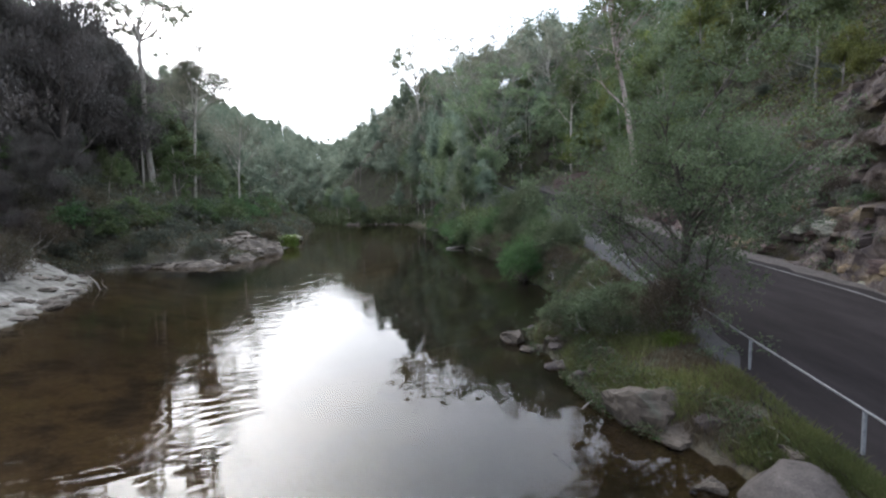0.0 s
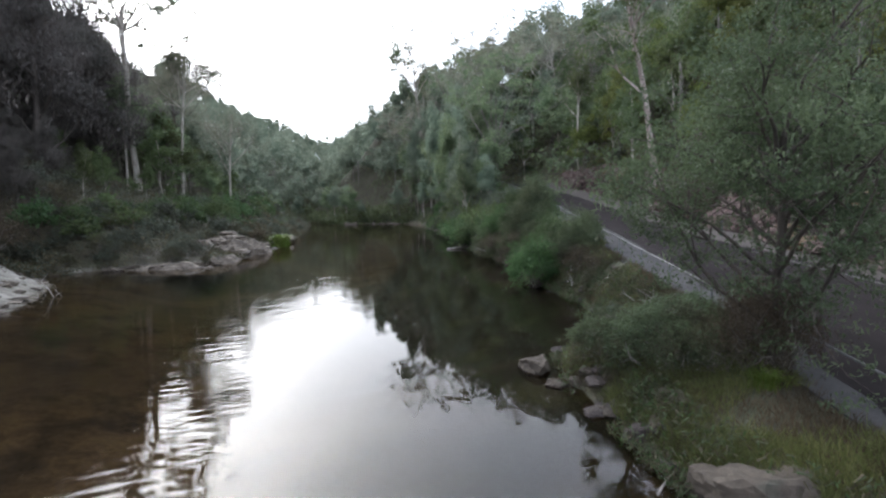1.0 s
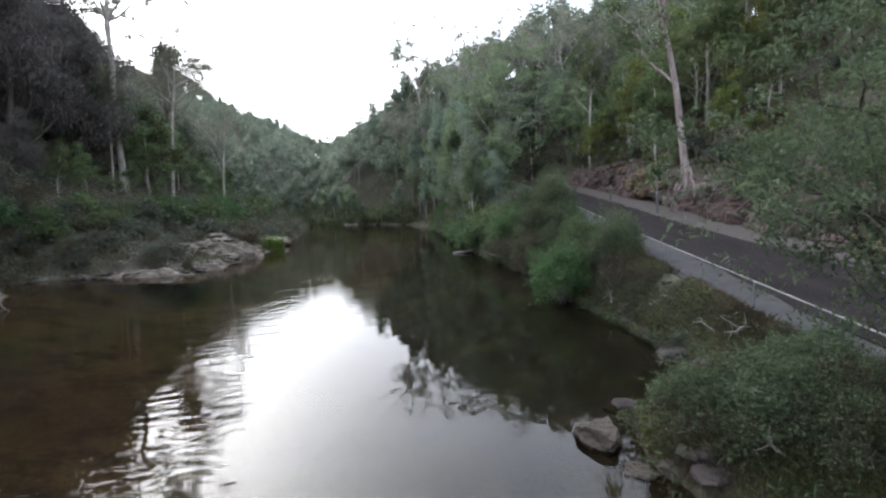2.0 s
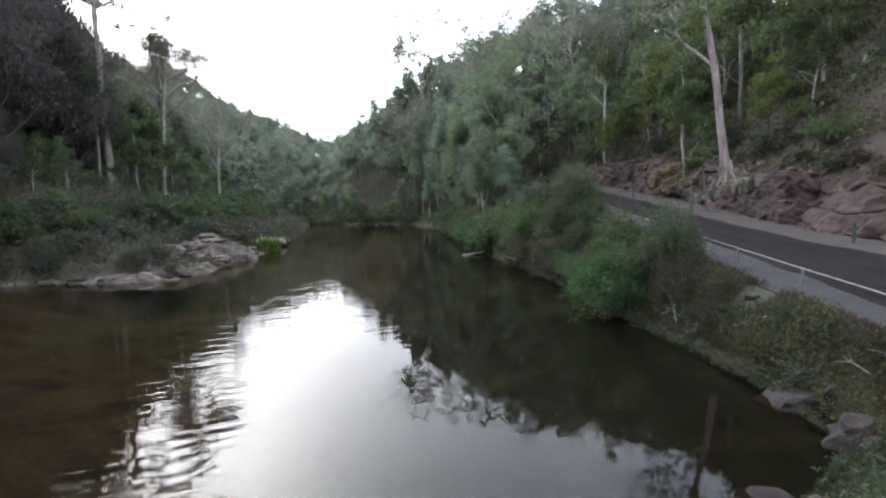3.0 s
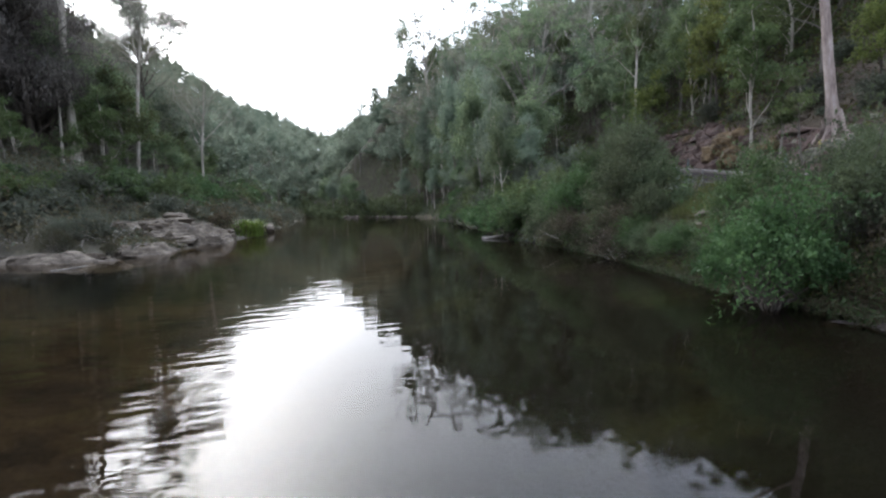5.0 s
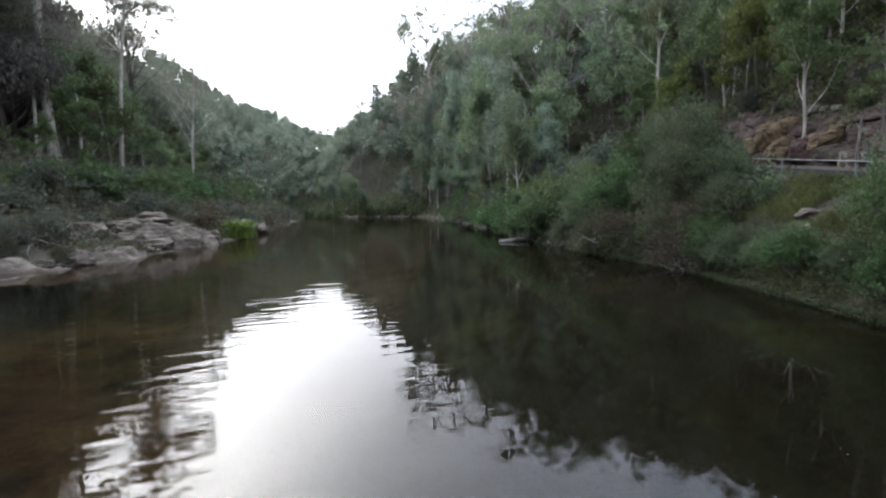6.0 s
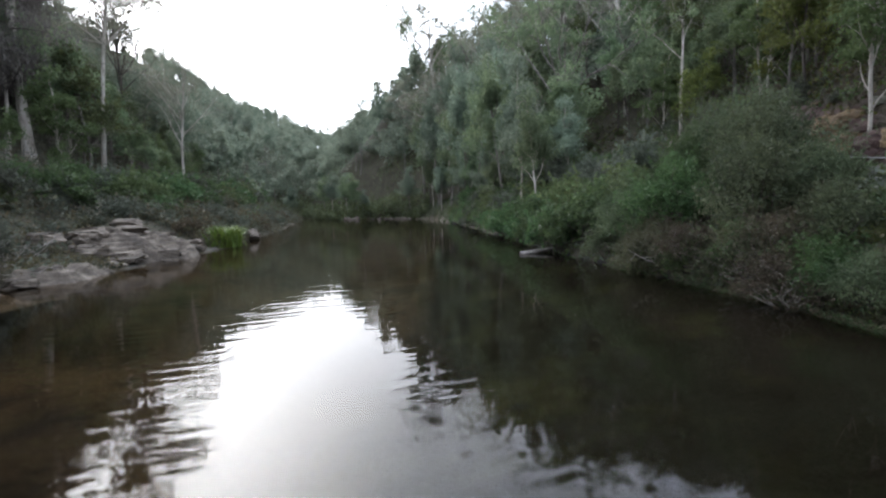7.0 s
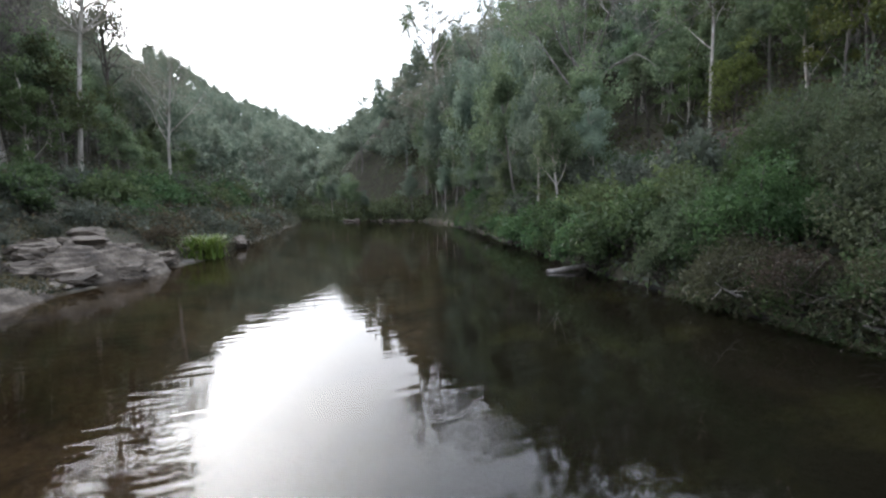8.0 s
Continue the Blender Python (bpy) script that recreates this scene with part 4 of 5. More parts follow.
rock_face(-8, 36, lambda y: float(np.interp(y, [-8, 26, 32, 36], [12.5, 12.5, 8.5, 3])), 1.7, 0.34, 1.3, 31, ROCK_CLIFF, "layered brown and ochre sandstone cliff with ledges above the road")
rock_face(34.5, 49, lambda y: float(np.interp(y, [34, 40, 49], [3.0, 2.6, 3.2])), 1.5, 0.95, 0.35, 51, ROCK_EARTH, "crumbling reddish earth and rock bank beside the road")
rock_face(48.5, 100, lambda y: float(np.interp(y, [48, 55, 66, 74, 85, 100], [3.0, 2.9, 3.8, 4.6, 3.4, 2.2])), 1.3, 0.6, 0.55, 71, ROCK_EARTH, "crumbling red-brown earth and sandstone of the road cut")

# ---- plants: kinds ----


class Kit:
    """A kind of plant with a few shapes: the first placing of a shape uses the original, later ones copies."""

    def __init__(self, shapes):
        self.shapes, self.used = shapes, [False] * len(shapes)

    def put(self, i, m, label="", group=""):
        i %= len(self.shapes)
        if self.used[i]:
            ob = copy_thing(self.shapes[i], m)
            ob.matrix_basis = m
        else:
            ob, self.used[i] = self.shapes[i], True
            ob.matrix_basis = m
        return tagged(ob, label, "", group)


hill_gums = Kit([make_gum(100 + i, 15, 0.17, 0.8, 11, 1.25, 64, 0.4, 1.35, (LEAF_GUM, LEAF_YELLOW, LEAF_BLUE, LEAF_BLUE)[i % 4], (BARK_MID, BARK_DARK, BARK_DARK, BARK_MID, BARK_PALE)[i % 5], "grey-green gum tree on the hillside", group="hillside gums", low=0.22, reach=0.55, twigs=2) for i in range(6)])
# river gums stand far off; their leaf colours include the haze
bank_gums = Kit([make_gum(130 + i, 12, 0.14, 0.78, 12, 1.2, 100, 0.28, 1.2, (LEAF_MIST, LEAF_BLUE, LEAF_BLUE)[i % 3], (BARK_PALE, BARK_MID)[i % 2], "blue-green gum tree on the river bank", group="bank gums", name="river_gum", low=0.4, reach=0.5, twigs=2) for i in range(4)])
tall_gums = Kit([make_gum(160 + i, 26, 0.24, 0.82, 10, 0.95, 120, 0.26, 1.6, (LEAF_GUM, LEAF_BLUE)[i % 2], BARK_PALE, "tall pale-trunked gum tree with a thin crown", group="tall gums", bend=0.035, name="tall_gum", low=0.6, reach=0.6, twigs=3, lace=6) for i in range(3)])
oaks = Kit([make_gum(190 + i, 18, 0.22, 0.8, 18, 1.1, 130, 0.3, 1.6, LEAF_OAK, BARK_DARK, "dark dense river she-oak", group="she-oaks", droop=1.5, width=0.24, name="she_oak", low=0.1, reach=0.5, twigs=3) for i in range(3)])
bushes = Kit([make_bush(220 + i, 3.4, 2.5, 1700, 0.21, (LEAF_BUSH, LEAF_GUM, LEAF_GREY, LEAF_BUSH)[i % 4], "leafy green bush on the river bank", group="bank bushes", w=0.55) for i in range(4)])
low_bushes = Kit([make_bush(230 + i, 3.0, 2.0, 3700, 0.135, (LEAF_FERN, LEAF_TEA, LEAF_BUSH, LEAF_TWIG)[i], "tangled green and olive bush on the river bank", group="bank bushes", w=0.5, lobes=12) for i in range(4)])
scrub = Kit([make_bush(240 + i, 2.8, 1.3, 1000, 0.2, (LEAF_GREY, LEAF_BUSH, LEAF_GREY, LEAF_DRY)[i % 4], "low grey-green heath scrub", "scrub", lobes=10, group="heath scrub", w=0.5) for i in range(4)])

# ---- special trees ----
r_ = np.random.default_rng(5)
g = make_gum(301, 28, 0.3, 0.68, 8, 0.9, 90, 0.35, 1.6, LEAF_GUM, BARK_PINK, "big pink-barked gum tree on the rock cut", lean=(-0.15, 0.0), bend=0.02, low=0.42, reach=0.6)
g.location = (20.0, 53.0, 7.25)
for i, (az, ln) in enumerate(((200, 0.85), (165, 1.0), (235, 0.8), (280, 1.1), (100, 1.1), (140, 0.9))):   # roots that grip the rock
    d = np.array([math.cos(radians(az)), math.sin(radians(az)), 0])
    path = np.array([d * 0.12 + (0, 0, 0.75), d * 0.38 + (0, 0, 0.22), d * ln * 0.45 + (0, 0, -0.12), d * ln * 0.75 + (0.1, 0.12, -0.55), d * ln + (0.05, 0.2, -1.1)])
    part("root", mesh_of("root", *tube(path, [0.3, 0.26, 0.17, 0.11, 0.05], 8), BARK_PINK, True), g)
for i, (dx, dy, h) in enumerate(((-1.4, 0.8, 7.5), (-2.3, 1.6, 6.0))):
    t2 = make_gum(312 + i, h, 0.09, 0.75, 4, 0.9, 40, 0.2, 0.6, LEAF_GUM, BARK_MID, "thin bare gum sapling beside the big pink-barked gum", bend=0.06, lean=(-0.2, 0.1), low=0.6, reach=0.6, twigs=2)
    t2.location = (20.9 + dx, 53.6 + dy, ground_at(20.9 + dx, 53.6 + dy) - 0.3)
g = make_gum(302, 25, 0.32, 0.55, 8, 1.05, 210, 0.25, 1.7, LEAF_BLUE, BARK_MID, "spreading white-limbed gum tree below the road", bend=0.07, lace=6, twigs=4)
g.location = (6.3, 88.0, ground_at(6.3, 88))
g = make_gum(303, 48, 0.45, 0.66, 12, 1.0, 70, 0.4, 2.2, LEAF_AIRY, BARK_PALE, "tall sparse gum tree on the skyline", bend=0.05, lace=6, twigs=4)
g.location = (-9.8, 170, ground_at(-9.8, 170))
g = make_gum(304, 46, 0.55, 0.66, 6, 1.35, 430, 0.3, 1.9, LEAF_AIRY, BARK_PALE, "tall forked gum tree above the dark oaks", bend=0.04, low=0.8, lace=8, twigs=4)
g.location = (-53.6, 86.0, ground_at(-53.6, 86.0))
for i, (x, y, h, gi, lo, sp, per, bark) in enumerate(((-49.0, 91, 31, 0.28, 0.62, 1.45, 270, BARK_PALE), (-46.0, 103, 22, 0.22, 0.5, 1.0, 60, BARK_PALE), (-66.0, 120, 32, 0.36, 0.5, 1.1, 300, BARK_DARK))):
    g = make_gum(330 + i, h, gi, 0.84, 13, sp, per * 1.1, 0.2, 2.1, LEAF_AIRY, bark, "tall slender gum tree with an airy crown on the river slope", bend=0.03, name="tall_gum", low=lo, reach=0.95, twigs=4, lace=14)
    g.location = (x, y, ground_at(x, y) - 0.2)
for i, (x, y, h) in enumerate(((22.8, 92, 22), (-20, 200, 30))):
    tall_gums.put(i, turned(x, y, ground_at(x, y), 70 * i, h / 26))

# these crowns wear the leaf colour paled for sky glare
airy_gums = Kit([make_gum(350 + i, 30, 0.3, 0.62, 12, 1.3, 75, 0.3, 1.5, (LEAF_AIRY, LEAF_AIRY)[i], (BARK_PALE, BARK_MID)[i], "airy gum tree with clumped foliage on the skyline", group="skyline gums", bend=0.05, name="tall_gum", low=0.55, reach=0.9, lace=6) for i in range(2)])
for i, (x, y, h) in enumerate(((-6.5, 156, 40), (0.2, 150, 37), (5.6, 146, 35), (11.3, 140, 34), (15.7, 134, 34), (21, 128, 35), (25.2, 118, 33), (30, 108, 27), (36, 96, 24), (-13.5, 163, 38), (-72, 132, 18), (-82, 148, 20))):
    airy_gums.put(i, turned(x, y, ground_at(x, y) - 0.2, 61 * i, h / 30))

# the tree and bushes that lean over the river's edge
g = make_gum(310, 12.0, 0.14, 0.5, 24, 1.3, 230, 0.11, 1.1, LEAF_TEA, BARK_DARK, "dark slender tea-tree with an open crown over the bank", "tree", twigs=5, lean=(0.02, -0.02), bend=0.1, low=0.22, reach=0.58, lace=5, width=0.4)
g.location = (7.6, 17.3, ground_at(7.6, 17.3))
river_bushes = Kit([make_bush(320 + i, 4.2, 3.2, 10000, 0.12, (LEAF_TEA, LEAF_TEA, LEAF_FERN)[i % 3], "dense leafy bush hanging over the water", group="overhanging bushes", lobes=14, droop=0.5) for i in range(3)])
thickets = Kit([make_bush(340 + i, 4.4, 3.0, 6000, 0.125, (LEAF_TWIG, LEAF_RUST, LEAF_GREY)[i], "grey-brown twiggy thicket leaning over the water", "thicket", group="thickets", lobes=18, droop=0.6, bark=BARK_MID, w=0.3) for i in range(3)])
for i, (k, x, y, s, sz) in enumerate(((0, 5.0, 49.0, 0.8, 0.75), (1, 4.4, 51.5, 0.8, 0.7), (0, 3.9, 53.5, 0.9, 0.75), (1, 4.9, 46.8, 0.8, 0.65), (1, 5.6, 48.0, 0.8, 0.75), (0, 6.3, 44.4, 0.5, 0.45), (1, 7.2, 33.6, 0.6, 0.65), (0, 8.6, 36.2, 0.5, 0.5), (2, 7.4, 35.8, 0.6, 0.75),
                                          (1, 8.0, 18.8, 0.42, 0.8), (0, 6.3, 19.0, 0.45, 0.5), (0, 7.3, 31.4, 0.4, 0.3), (1, 7.9, 32.0, 0.4, 0.35), (0, 8.3, 29.0, 0.3, 0.22), (1, 8.2, 26.0, 0.3, 0.22), (0, 8.0, 23.0, 0.3, 0.22),
                                          (0, 4.7, 19.0, 0.45, 0.36), (0, 5.7, 18.2, 0.5, 0.45), (0, 4.3, 19.8, 0.5, 0.4), (0, 6.4, 17.5, 0.5, 0.48), (1, 7.0, 17.2, 0.5, 0.75), (1, 7.7, 17.0, 0.45, 0.85), (0, 5.4, 20.6, 0.45, 0.4))):
    thickets.put(k, turned(x, y, ground_at(x, y) - 0.1, 95 * i, s, sz))
for i, (k, x, y, s, sz) in enumerate(((0, 5.4, 19.3, 0.8, 0.5), (1, 4.5, 20.3, 0.6, 0.45), (2, 5.0, 35.4, 0.95, 1.1), (0, 5.9, 18.2, 0.5, 0.42), (0, 6.5, 20.6, 0.7, 0.42), (1, 7.5, 19.4, 0.4, 0.38), (0, 7.9, 21.4, 0.4, 0.3), (1, 7.6, 35.4, 0.8, 1.0), (0, 8.6, 37.2, 0.7, 0.85), (1, 6.2, 37.0, 0.75, 0.95), (2, 6.8, 38.7, 0.85, 1.05), (1, 7.5, 40.2, 0.7, 0.85), (0, 6.4, 50.6, 1.1, 1.2), (1, 7.8, 49.2, 0.75, 0.9), (0, 7.6, 52.6, 1.2, 1.55),
                                          (2, 5.0, 54.5, 1.1, 1.2), (1, 9.0, 54.8, 0.95, 1.35), (0, 8.6, 57.2, 1.0, 1.4), (2, 6.6, 57.0, 1.0, 1.3), (1, 9.2, 60.2, 0.85, 1.2), (0, 6.9, 47.4, 0.7, 0.7), (1, 4.2, 57.5, 1.0, 1.0), (2, 5.7, 38.6, 0.5, 0.5), (0, 5.9, 40.2, 0.42, 0.4), (2, 5.8, 41.9, 0.55, 0.5), (1, 5.9, 43.3, 0.42, 0.42), (0, 5.6, 44.8, 0.5, 0.5), (2, 5.5, 46.2, 0.55, 0.55))):
    river_bushes.put(k, turned(x, y, ground_at(x, y) - 0.1, 80 * i, s, sz))

# ---- right bank bushes ----
n = 0
for y in np.arange(25, 122, 2.2):
    lo, hi = float(along(SHORE_R, y)) + 0.4, float(along(RAIL, y)) - 1.2
    for x in np.arange(lo, hi, 2.2):
        px, py = x + r_.uniform(-0.6, 0.6), y + r_.uniform(-0.8, 0.8)
        if y < 34:
            if r_.random() < 0.5:
                s = r_.uniform(0.3, 0.5)
                scrub.put(n, turned(px, py, ground_at(px, py) - 0.05, r_.uniform(0, 360), s), "small grey-green shrub on the grassy bank")
                n += 1
            continue
        if 37.5 < y < 46.5 and r_.random() < 0.8:
            continue
        s = r_.uniform(0.85, 1.3) * (1.1 if y > 60 else 0.8) * ((0.95 if 36 < y < 60 else 0.7) if hi - x < 2.5 else 1)
        if y < 60:
            low_bushes.put(n, turned(px, py, ground_at(px, py) - 0.1, r_.uniform(0, 360), s * (0.75 if 39 < y < 47 else 1.0)))
            n += 1
            continue
        bushes.put(n, turned(px, py, ground_at(px, py) - 0.1, r_.uniform(0, 360), s, s * r_.uniform(0.85, 1.25)))
        n += 1
for i in range(26):
    y = 76 + 4.2 * i + r_.uniform(-1.5, 1.5)
    x = float(along(SHORE_R, y)) + r_.uniform(1, 6)
    if y < 190:
        bank_gums.put(i, turned(x, y, ground_at(x, y) - 0.1, r_.uniform(0, 360), r_.uniform(0.65, 1.1)))

for i, (x, y, h) in enumerate(((1.6, 80, 14), (1.2, 93, 17), (6.5, 98, 20), (0.8, 101, 18.5), (5.0, 107, 21), (-1.2, 110, 19.5), (3.5, 115, 22), (-3.2, 121, 22), (1.0, 127, 25), (-6.0, 135, 23), (-1.0, 140, 24), (-9.0, 148, 24), (-4.0, 152, 25), (-12.0, 160, 24), (2.0, 74, 10))):
    bank_gums.put(i, turned(x, y, ground_at(x, y) - 0.1, 67 * i, h / 12 * 0.85, h / 12 * 1.18), "tall blue-green gum tree on the river bank")

for i in range(120):                                   # brown shrubs on the cliff's ledges and at its foot
    y = 6 + 29 * (i + r_.random()) / 120
    h = (0.0, 0.5, 0.25, 0.75, 0.95)[i % 5]
    x = float(along(RAIL, y)) + 10.3 + 3.4 * h
    s = r_.uniform(0.3, 0.6) * (0.6 if h == 0 else 1)
    kit = thickets if i % 3 == 1 else scrub
    kit.put(1 if i % 3 == 1 else i, turned(x, y, float(road_z(y)) + 7.5 * h - 0.15, r_.uniform(0, 360), s), "brown wiry shrub growing from the sandstone ledges", "cliff shrubs")

# ---- hillside forest, right ----
FAR = []                                               # trees of the joined woods: kind, x, y, scale
n = 0
for y in np.arange(34, 200, 5.4):
    foot = float(along(RAIL, y) + along(BENCH, y))
    for d in np.arange(3.5, 75, 5.2):
        px, py = foot + d + r_.uniform(-1.9, 1.9), y + r_.uniform(-2, 2)
        if abs(px - 20.6) < 3.2 and 42 < py < 57:
            continue
        s = r_.uniform(0.7, 1.2)
        if d < 30 and y < 64 and n % 5 > 1:
            n += 1
            continue
        if d < 10 and y < 62:
            s *= 0.5
        if y > 118 or d > 34:
            FAR.append((n, px, py, s * 1.1))
        else:
            # from y 92 on mostly the leaf colours paled for haze
            hill_gums.put(((0, 1, 4, 5, 0, 4) if y < 92 else (2, 3, 0, 2, 3, 4))[n % 6], turned(px, py, ground_at(px, py) - 0.2, r_.uniform(0, 360), s, s * r_.uniform(0.9, 1.2)))
        n += 1
for i in range(55):
    y = 34 + 85 * r_.random()
    x = float(along(RAIL, y) + along(BENCH, y)) + 2.5 + 26 * r_.random() ** 1.5
    s = r_.uniform(0.5, 1.1)
    bushes.put((1, 2)[i % 2], turned(x, y, ground_at(x, y) - 0.1, r_.uniform(0, 360), s), "leafy understorey bush on the hillside", "hillside bushes")

for i in range(42):                                    # shrubs along the top of the cut
    y = 35 + 52 * (i + r_.random()) / 42
    x = float(along(RAIL, y) + along(BENCH, y)) + r_.uniform(1.8, 6.5)
    if abs(x - 20.4) < 1.8 and 45 < y < 55:
        continue
    s = r_.uniform(0.4, 0.75)
    scrub.put((3, 0, 3, 2)[i % 4], turned(x, y, ground_at(x, y) - 0.08, r_.uniform(0, 360), s), "olive shrub on the slope above the road cut", "cut shrubs")

# ---- left bank ----
n = 0
for y in np.arange(24, 196, 6.0):
    shore = float(along(SHORE_L, y)) if y > 50 else min(float(along(SHORE_L, y)), -30.0)
    for d in np.arange(12 if y < 50 else 19, 90, 5.8):
        px, py = shore - d + r_.uniform(-2, 2), y + r_.uniform(-2.2, 2.2)
        z = ground_at(px, py) - 0.2
        small = 0.45 + 0.5 * min(1, d / 42) + (0.3 if px < -0.55 * py and y > 60 else 0)
        if py < 80 and px > (-0.74 if py > 62 else -1.05) * py - 3:
            if n % 2 or py > 64:
                hill_gums.put((0, 4)[n % 4 // 2], turned(px, py, z, r_.uniform(0, 360), r_.uniform(0.32, 0.5)))
        elif px < -0.64 * (py - 1.6) - 4 and y < 104 and d < 38:
            oaks.put(n, turned(px, py, z, r_.uniform(0, 360), r_.uniform(1.2, 1.6) * (1.25 if py < 84 else 1)))
        elif d > 44 or y > 125:
            FAR.append((n, px, py, r_.uniform(0.8, 1.15) * (small if y < 125 else 0.78 if px > -0.45 * py else 1.25)))
        elif r_.random() < 0.16:
            tall_gums.put(n, turned(px, py, z, r_.uniform(0, 360), r_.uniform(0.7, 0.9) * small))
        else:
            hill_gums.put((0, 2, 3, 4, 0, 3)[n % 6], turned(px, py, z, r_.uniform(0, 360), r_.uniform(0.85, 1.15) * small))
        n += 1
for i, y in enumerate(np.arange(81, 106, 2.6)):         # the oaks' edge towards the river
    x = -0.66 * (y - 1.6) - 5.8 - 1.5 * (i % 2)
    if x < float(along(SHORE_L, y)) - 3:
        oaks.put(i, turned(x, y, ground_at(x, y) - 0.2, 77 * i, 1.35 + 0.2 * (i % 3)))
for i in range(22):                                    # young oaks in front of the tall ones
    y = 40 + 40 * (i + r_.random()) / 22
    x = -0.73 * (y - 1.6) - 4 - 8 * r_.random()
    if x < float(along(SHORE_L, y)) - 5:
        oaks.put(i, turned(x, y, ground_at(x, y) - 0.2, 61 * i, 0.42 + 0.12 * r_.random()), "young dark she-oak on the river slope")
for i in range(44):                                    # a dark understorey below the oaks
    y = 30 + 58 * (i + r_.random()) / 44
    x = -0.69 * (y - 1.6) - 4 - 9 * r_.random()
    if x < float(along(SHORE_L, y)) - 4:
        (thickets if i % 2 else bushes).put((1, 0)[i % 4 // 2] if i % 2 else 2, turned(x, y, ground_at(x, y) - 0.1, r_.uniform(0, 360), r_.uniform(0.9, 1.6)), "dark grey-brown bush growing under the she-oaks", "oak understorey")
for i in range(20):                                    # small shrubs rooted between the slabs
    x, y = ((-24.8 - 4.4 * r_.random(), 60 + 10 * r_.random()) if i % 2 else (-33 + 8.5 * r_.random(), 51.2 + 2.4 * r_.random()))
    thickets.put((0, 2, 1)[i % 3], turned(x, y, max(ground_at(x, y), 0.25), r_.uniform(0, 360), r_.uniform(0.14, 0.3)), "small grey wiry shrub rooted between the slabs", "shelf shrubs")
for i in range(200):
    y = 47 + 105 * r_.random() ** 1.2
    d = 1.5 + 14 * r_.random()
    x = float(along(SHORE_L, y)) - d
    s = r_.uniform(0.8, 1.4) * (1.35 if y > 78 else 1)
    if 57 < y < 71 and d < 5.5:
        continue
    if y < 74 and d < 10:
        (thickets if i % 3 == 0 else scrub).put((2, 0, 2, 3, 0, 3)[i % 6] if i % 3 else (0, 2)[i % 2], turned(x, y, ground_at(x, y) - 0.08, r_.uniform(0, 360), s * (0.45 if i % 3 == 0 else 1)), "grey-brown heath shrub on the rocky shelf", "heath scrub")
        continue
    (scrub if d < 9 else bushes).put(i, turned(x, y, ground_at(x, y) - 0.08, r_.uniform(0, 360), s))

# skyline gums that stand above the rest
for i, (x, y, h) in enumerate(((2, 150, 24), (12, 140, 22), (20, 128, 24), (30, 122, 22), (-4, 172, 26), (34, 108, 21), (26, 112, 24), (-88, 150, 20), (-9, 178, 27), (8, 165, 25))):
    tall_gums.put(i, turned(x, y, ground_at(x, y) - 0.2, 50 * i, h / 26), "tall thin-crowned gum standing on the skyline")

# ---- far woods, as one mass of crowns ----
for y in np.arange(198, 415, 8.0):
    for x in np.arange(-250, 60, 7.5):
        FAR.append((len(FAR), x + r_.uniform(-3, 3), y + r_.uniform(-3, 3), r_.uniform(0.75, 1.3)))


def far_woods():
    r = np.random.default_rng(900)
    protos = []
    for i in range(7):
        q = np.random.default_rng(950 + i)
        tr, br, tips = limb_frame(q, 15, 0.2, 0.8, 8, 1.25, 2, low=0.4, reach=0.55)
        c = np.concatenate([blob(q, t, 1.8 * q.uniform(0.7, 1.25), 18, 0.65, 0.2) for t in tips])
        protos.append((tube(np.array([(0, 0, -0.5), (0.2, 0.1, 3), (0, 0.1, 7), (0.2, 0, 10)]), [0.25, 0.2, 0.16, 0.08], 4), c))
    crown, trunks = {0: [], 1: [], 2: []}, []
    for k, x, y, s in FAR:
        if along(SHORE_L, y) - 2 < x < along(SHORE_R, y) + 2 and y < 197:
            continue
        if y > 196 and not -0.6 * y < x < 0.06 * y:     # slopes hidden behind the nearer ridges
            continue
        (tv, tf), c = protos[k % 7]
        an = r.uniform(0, 6.28)
        R = np.array([[math.cos(an), -math.sin(an), 0], [math.sin(an), math.cos(an), 0], [0, 0, 1]])
        base = np.array([x, y, ground_at(x, y)])
        crown[int(r.integers(0, 3))].append(c @ R.T * s + base)
        if k % 3 == 0:
            trunks.append((tv * s + base, tf))
    root = tagged(new("far_woods"), "blue-green gum forest on the far slopes, leaves paled for haze", "forest", kind="stuff")
    # the haze over the far slopes is put into these leaf colours
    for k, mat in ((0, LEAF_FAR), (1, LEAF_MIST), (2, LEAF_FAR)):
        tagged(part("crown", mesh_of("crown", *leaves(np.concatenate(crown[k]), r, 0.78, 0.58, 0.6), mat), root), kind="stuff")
    tagged(part("trunk", mesh_of("trunk", *joined(trunks), BARK_MID, True), root), kind="stuff")


far_woods()


def undergrowth(name, label, mats, places, size, lift, width=0.55):
    """Low leaves all over the slopes, in drifts."""
    r = np.random.default_rng(41)
    root = tagged(new(name), label, "undergrowth", kind="stuff")
    pick = r.integers(0, len(mats), len(places))
    z = ground_z(places[:, 0], places[:, 1])
    tall = lift * (0.5 + 0.8 * np.clip(cloud(places[:, 0], places[:, 1], 4, 44) + 0.4, 0, 1.4))
    pts = np.column_stack([places, z + tall * r.random(len(places))])
    for k, mat in enumerate(mats):
        tagged(part("foliage", mesh_of("foliage", *leaves(pts[pick == k], r, size, width, 0.2), mat), root), kind="stuff")


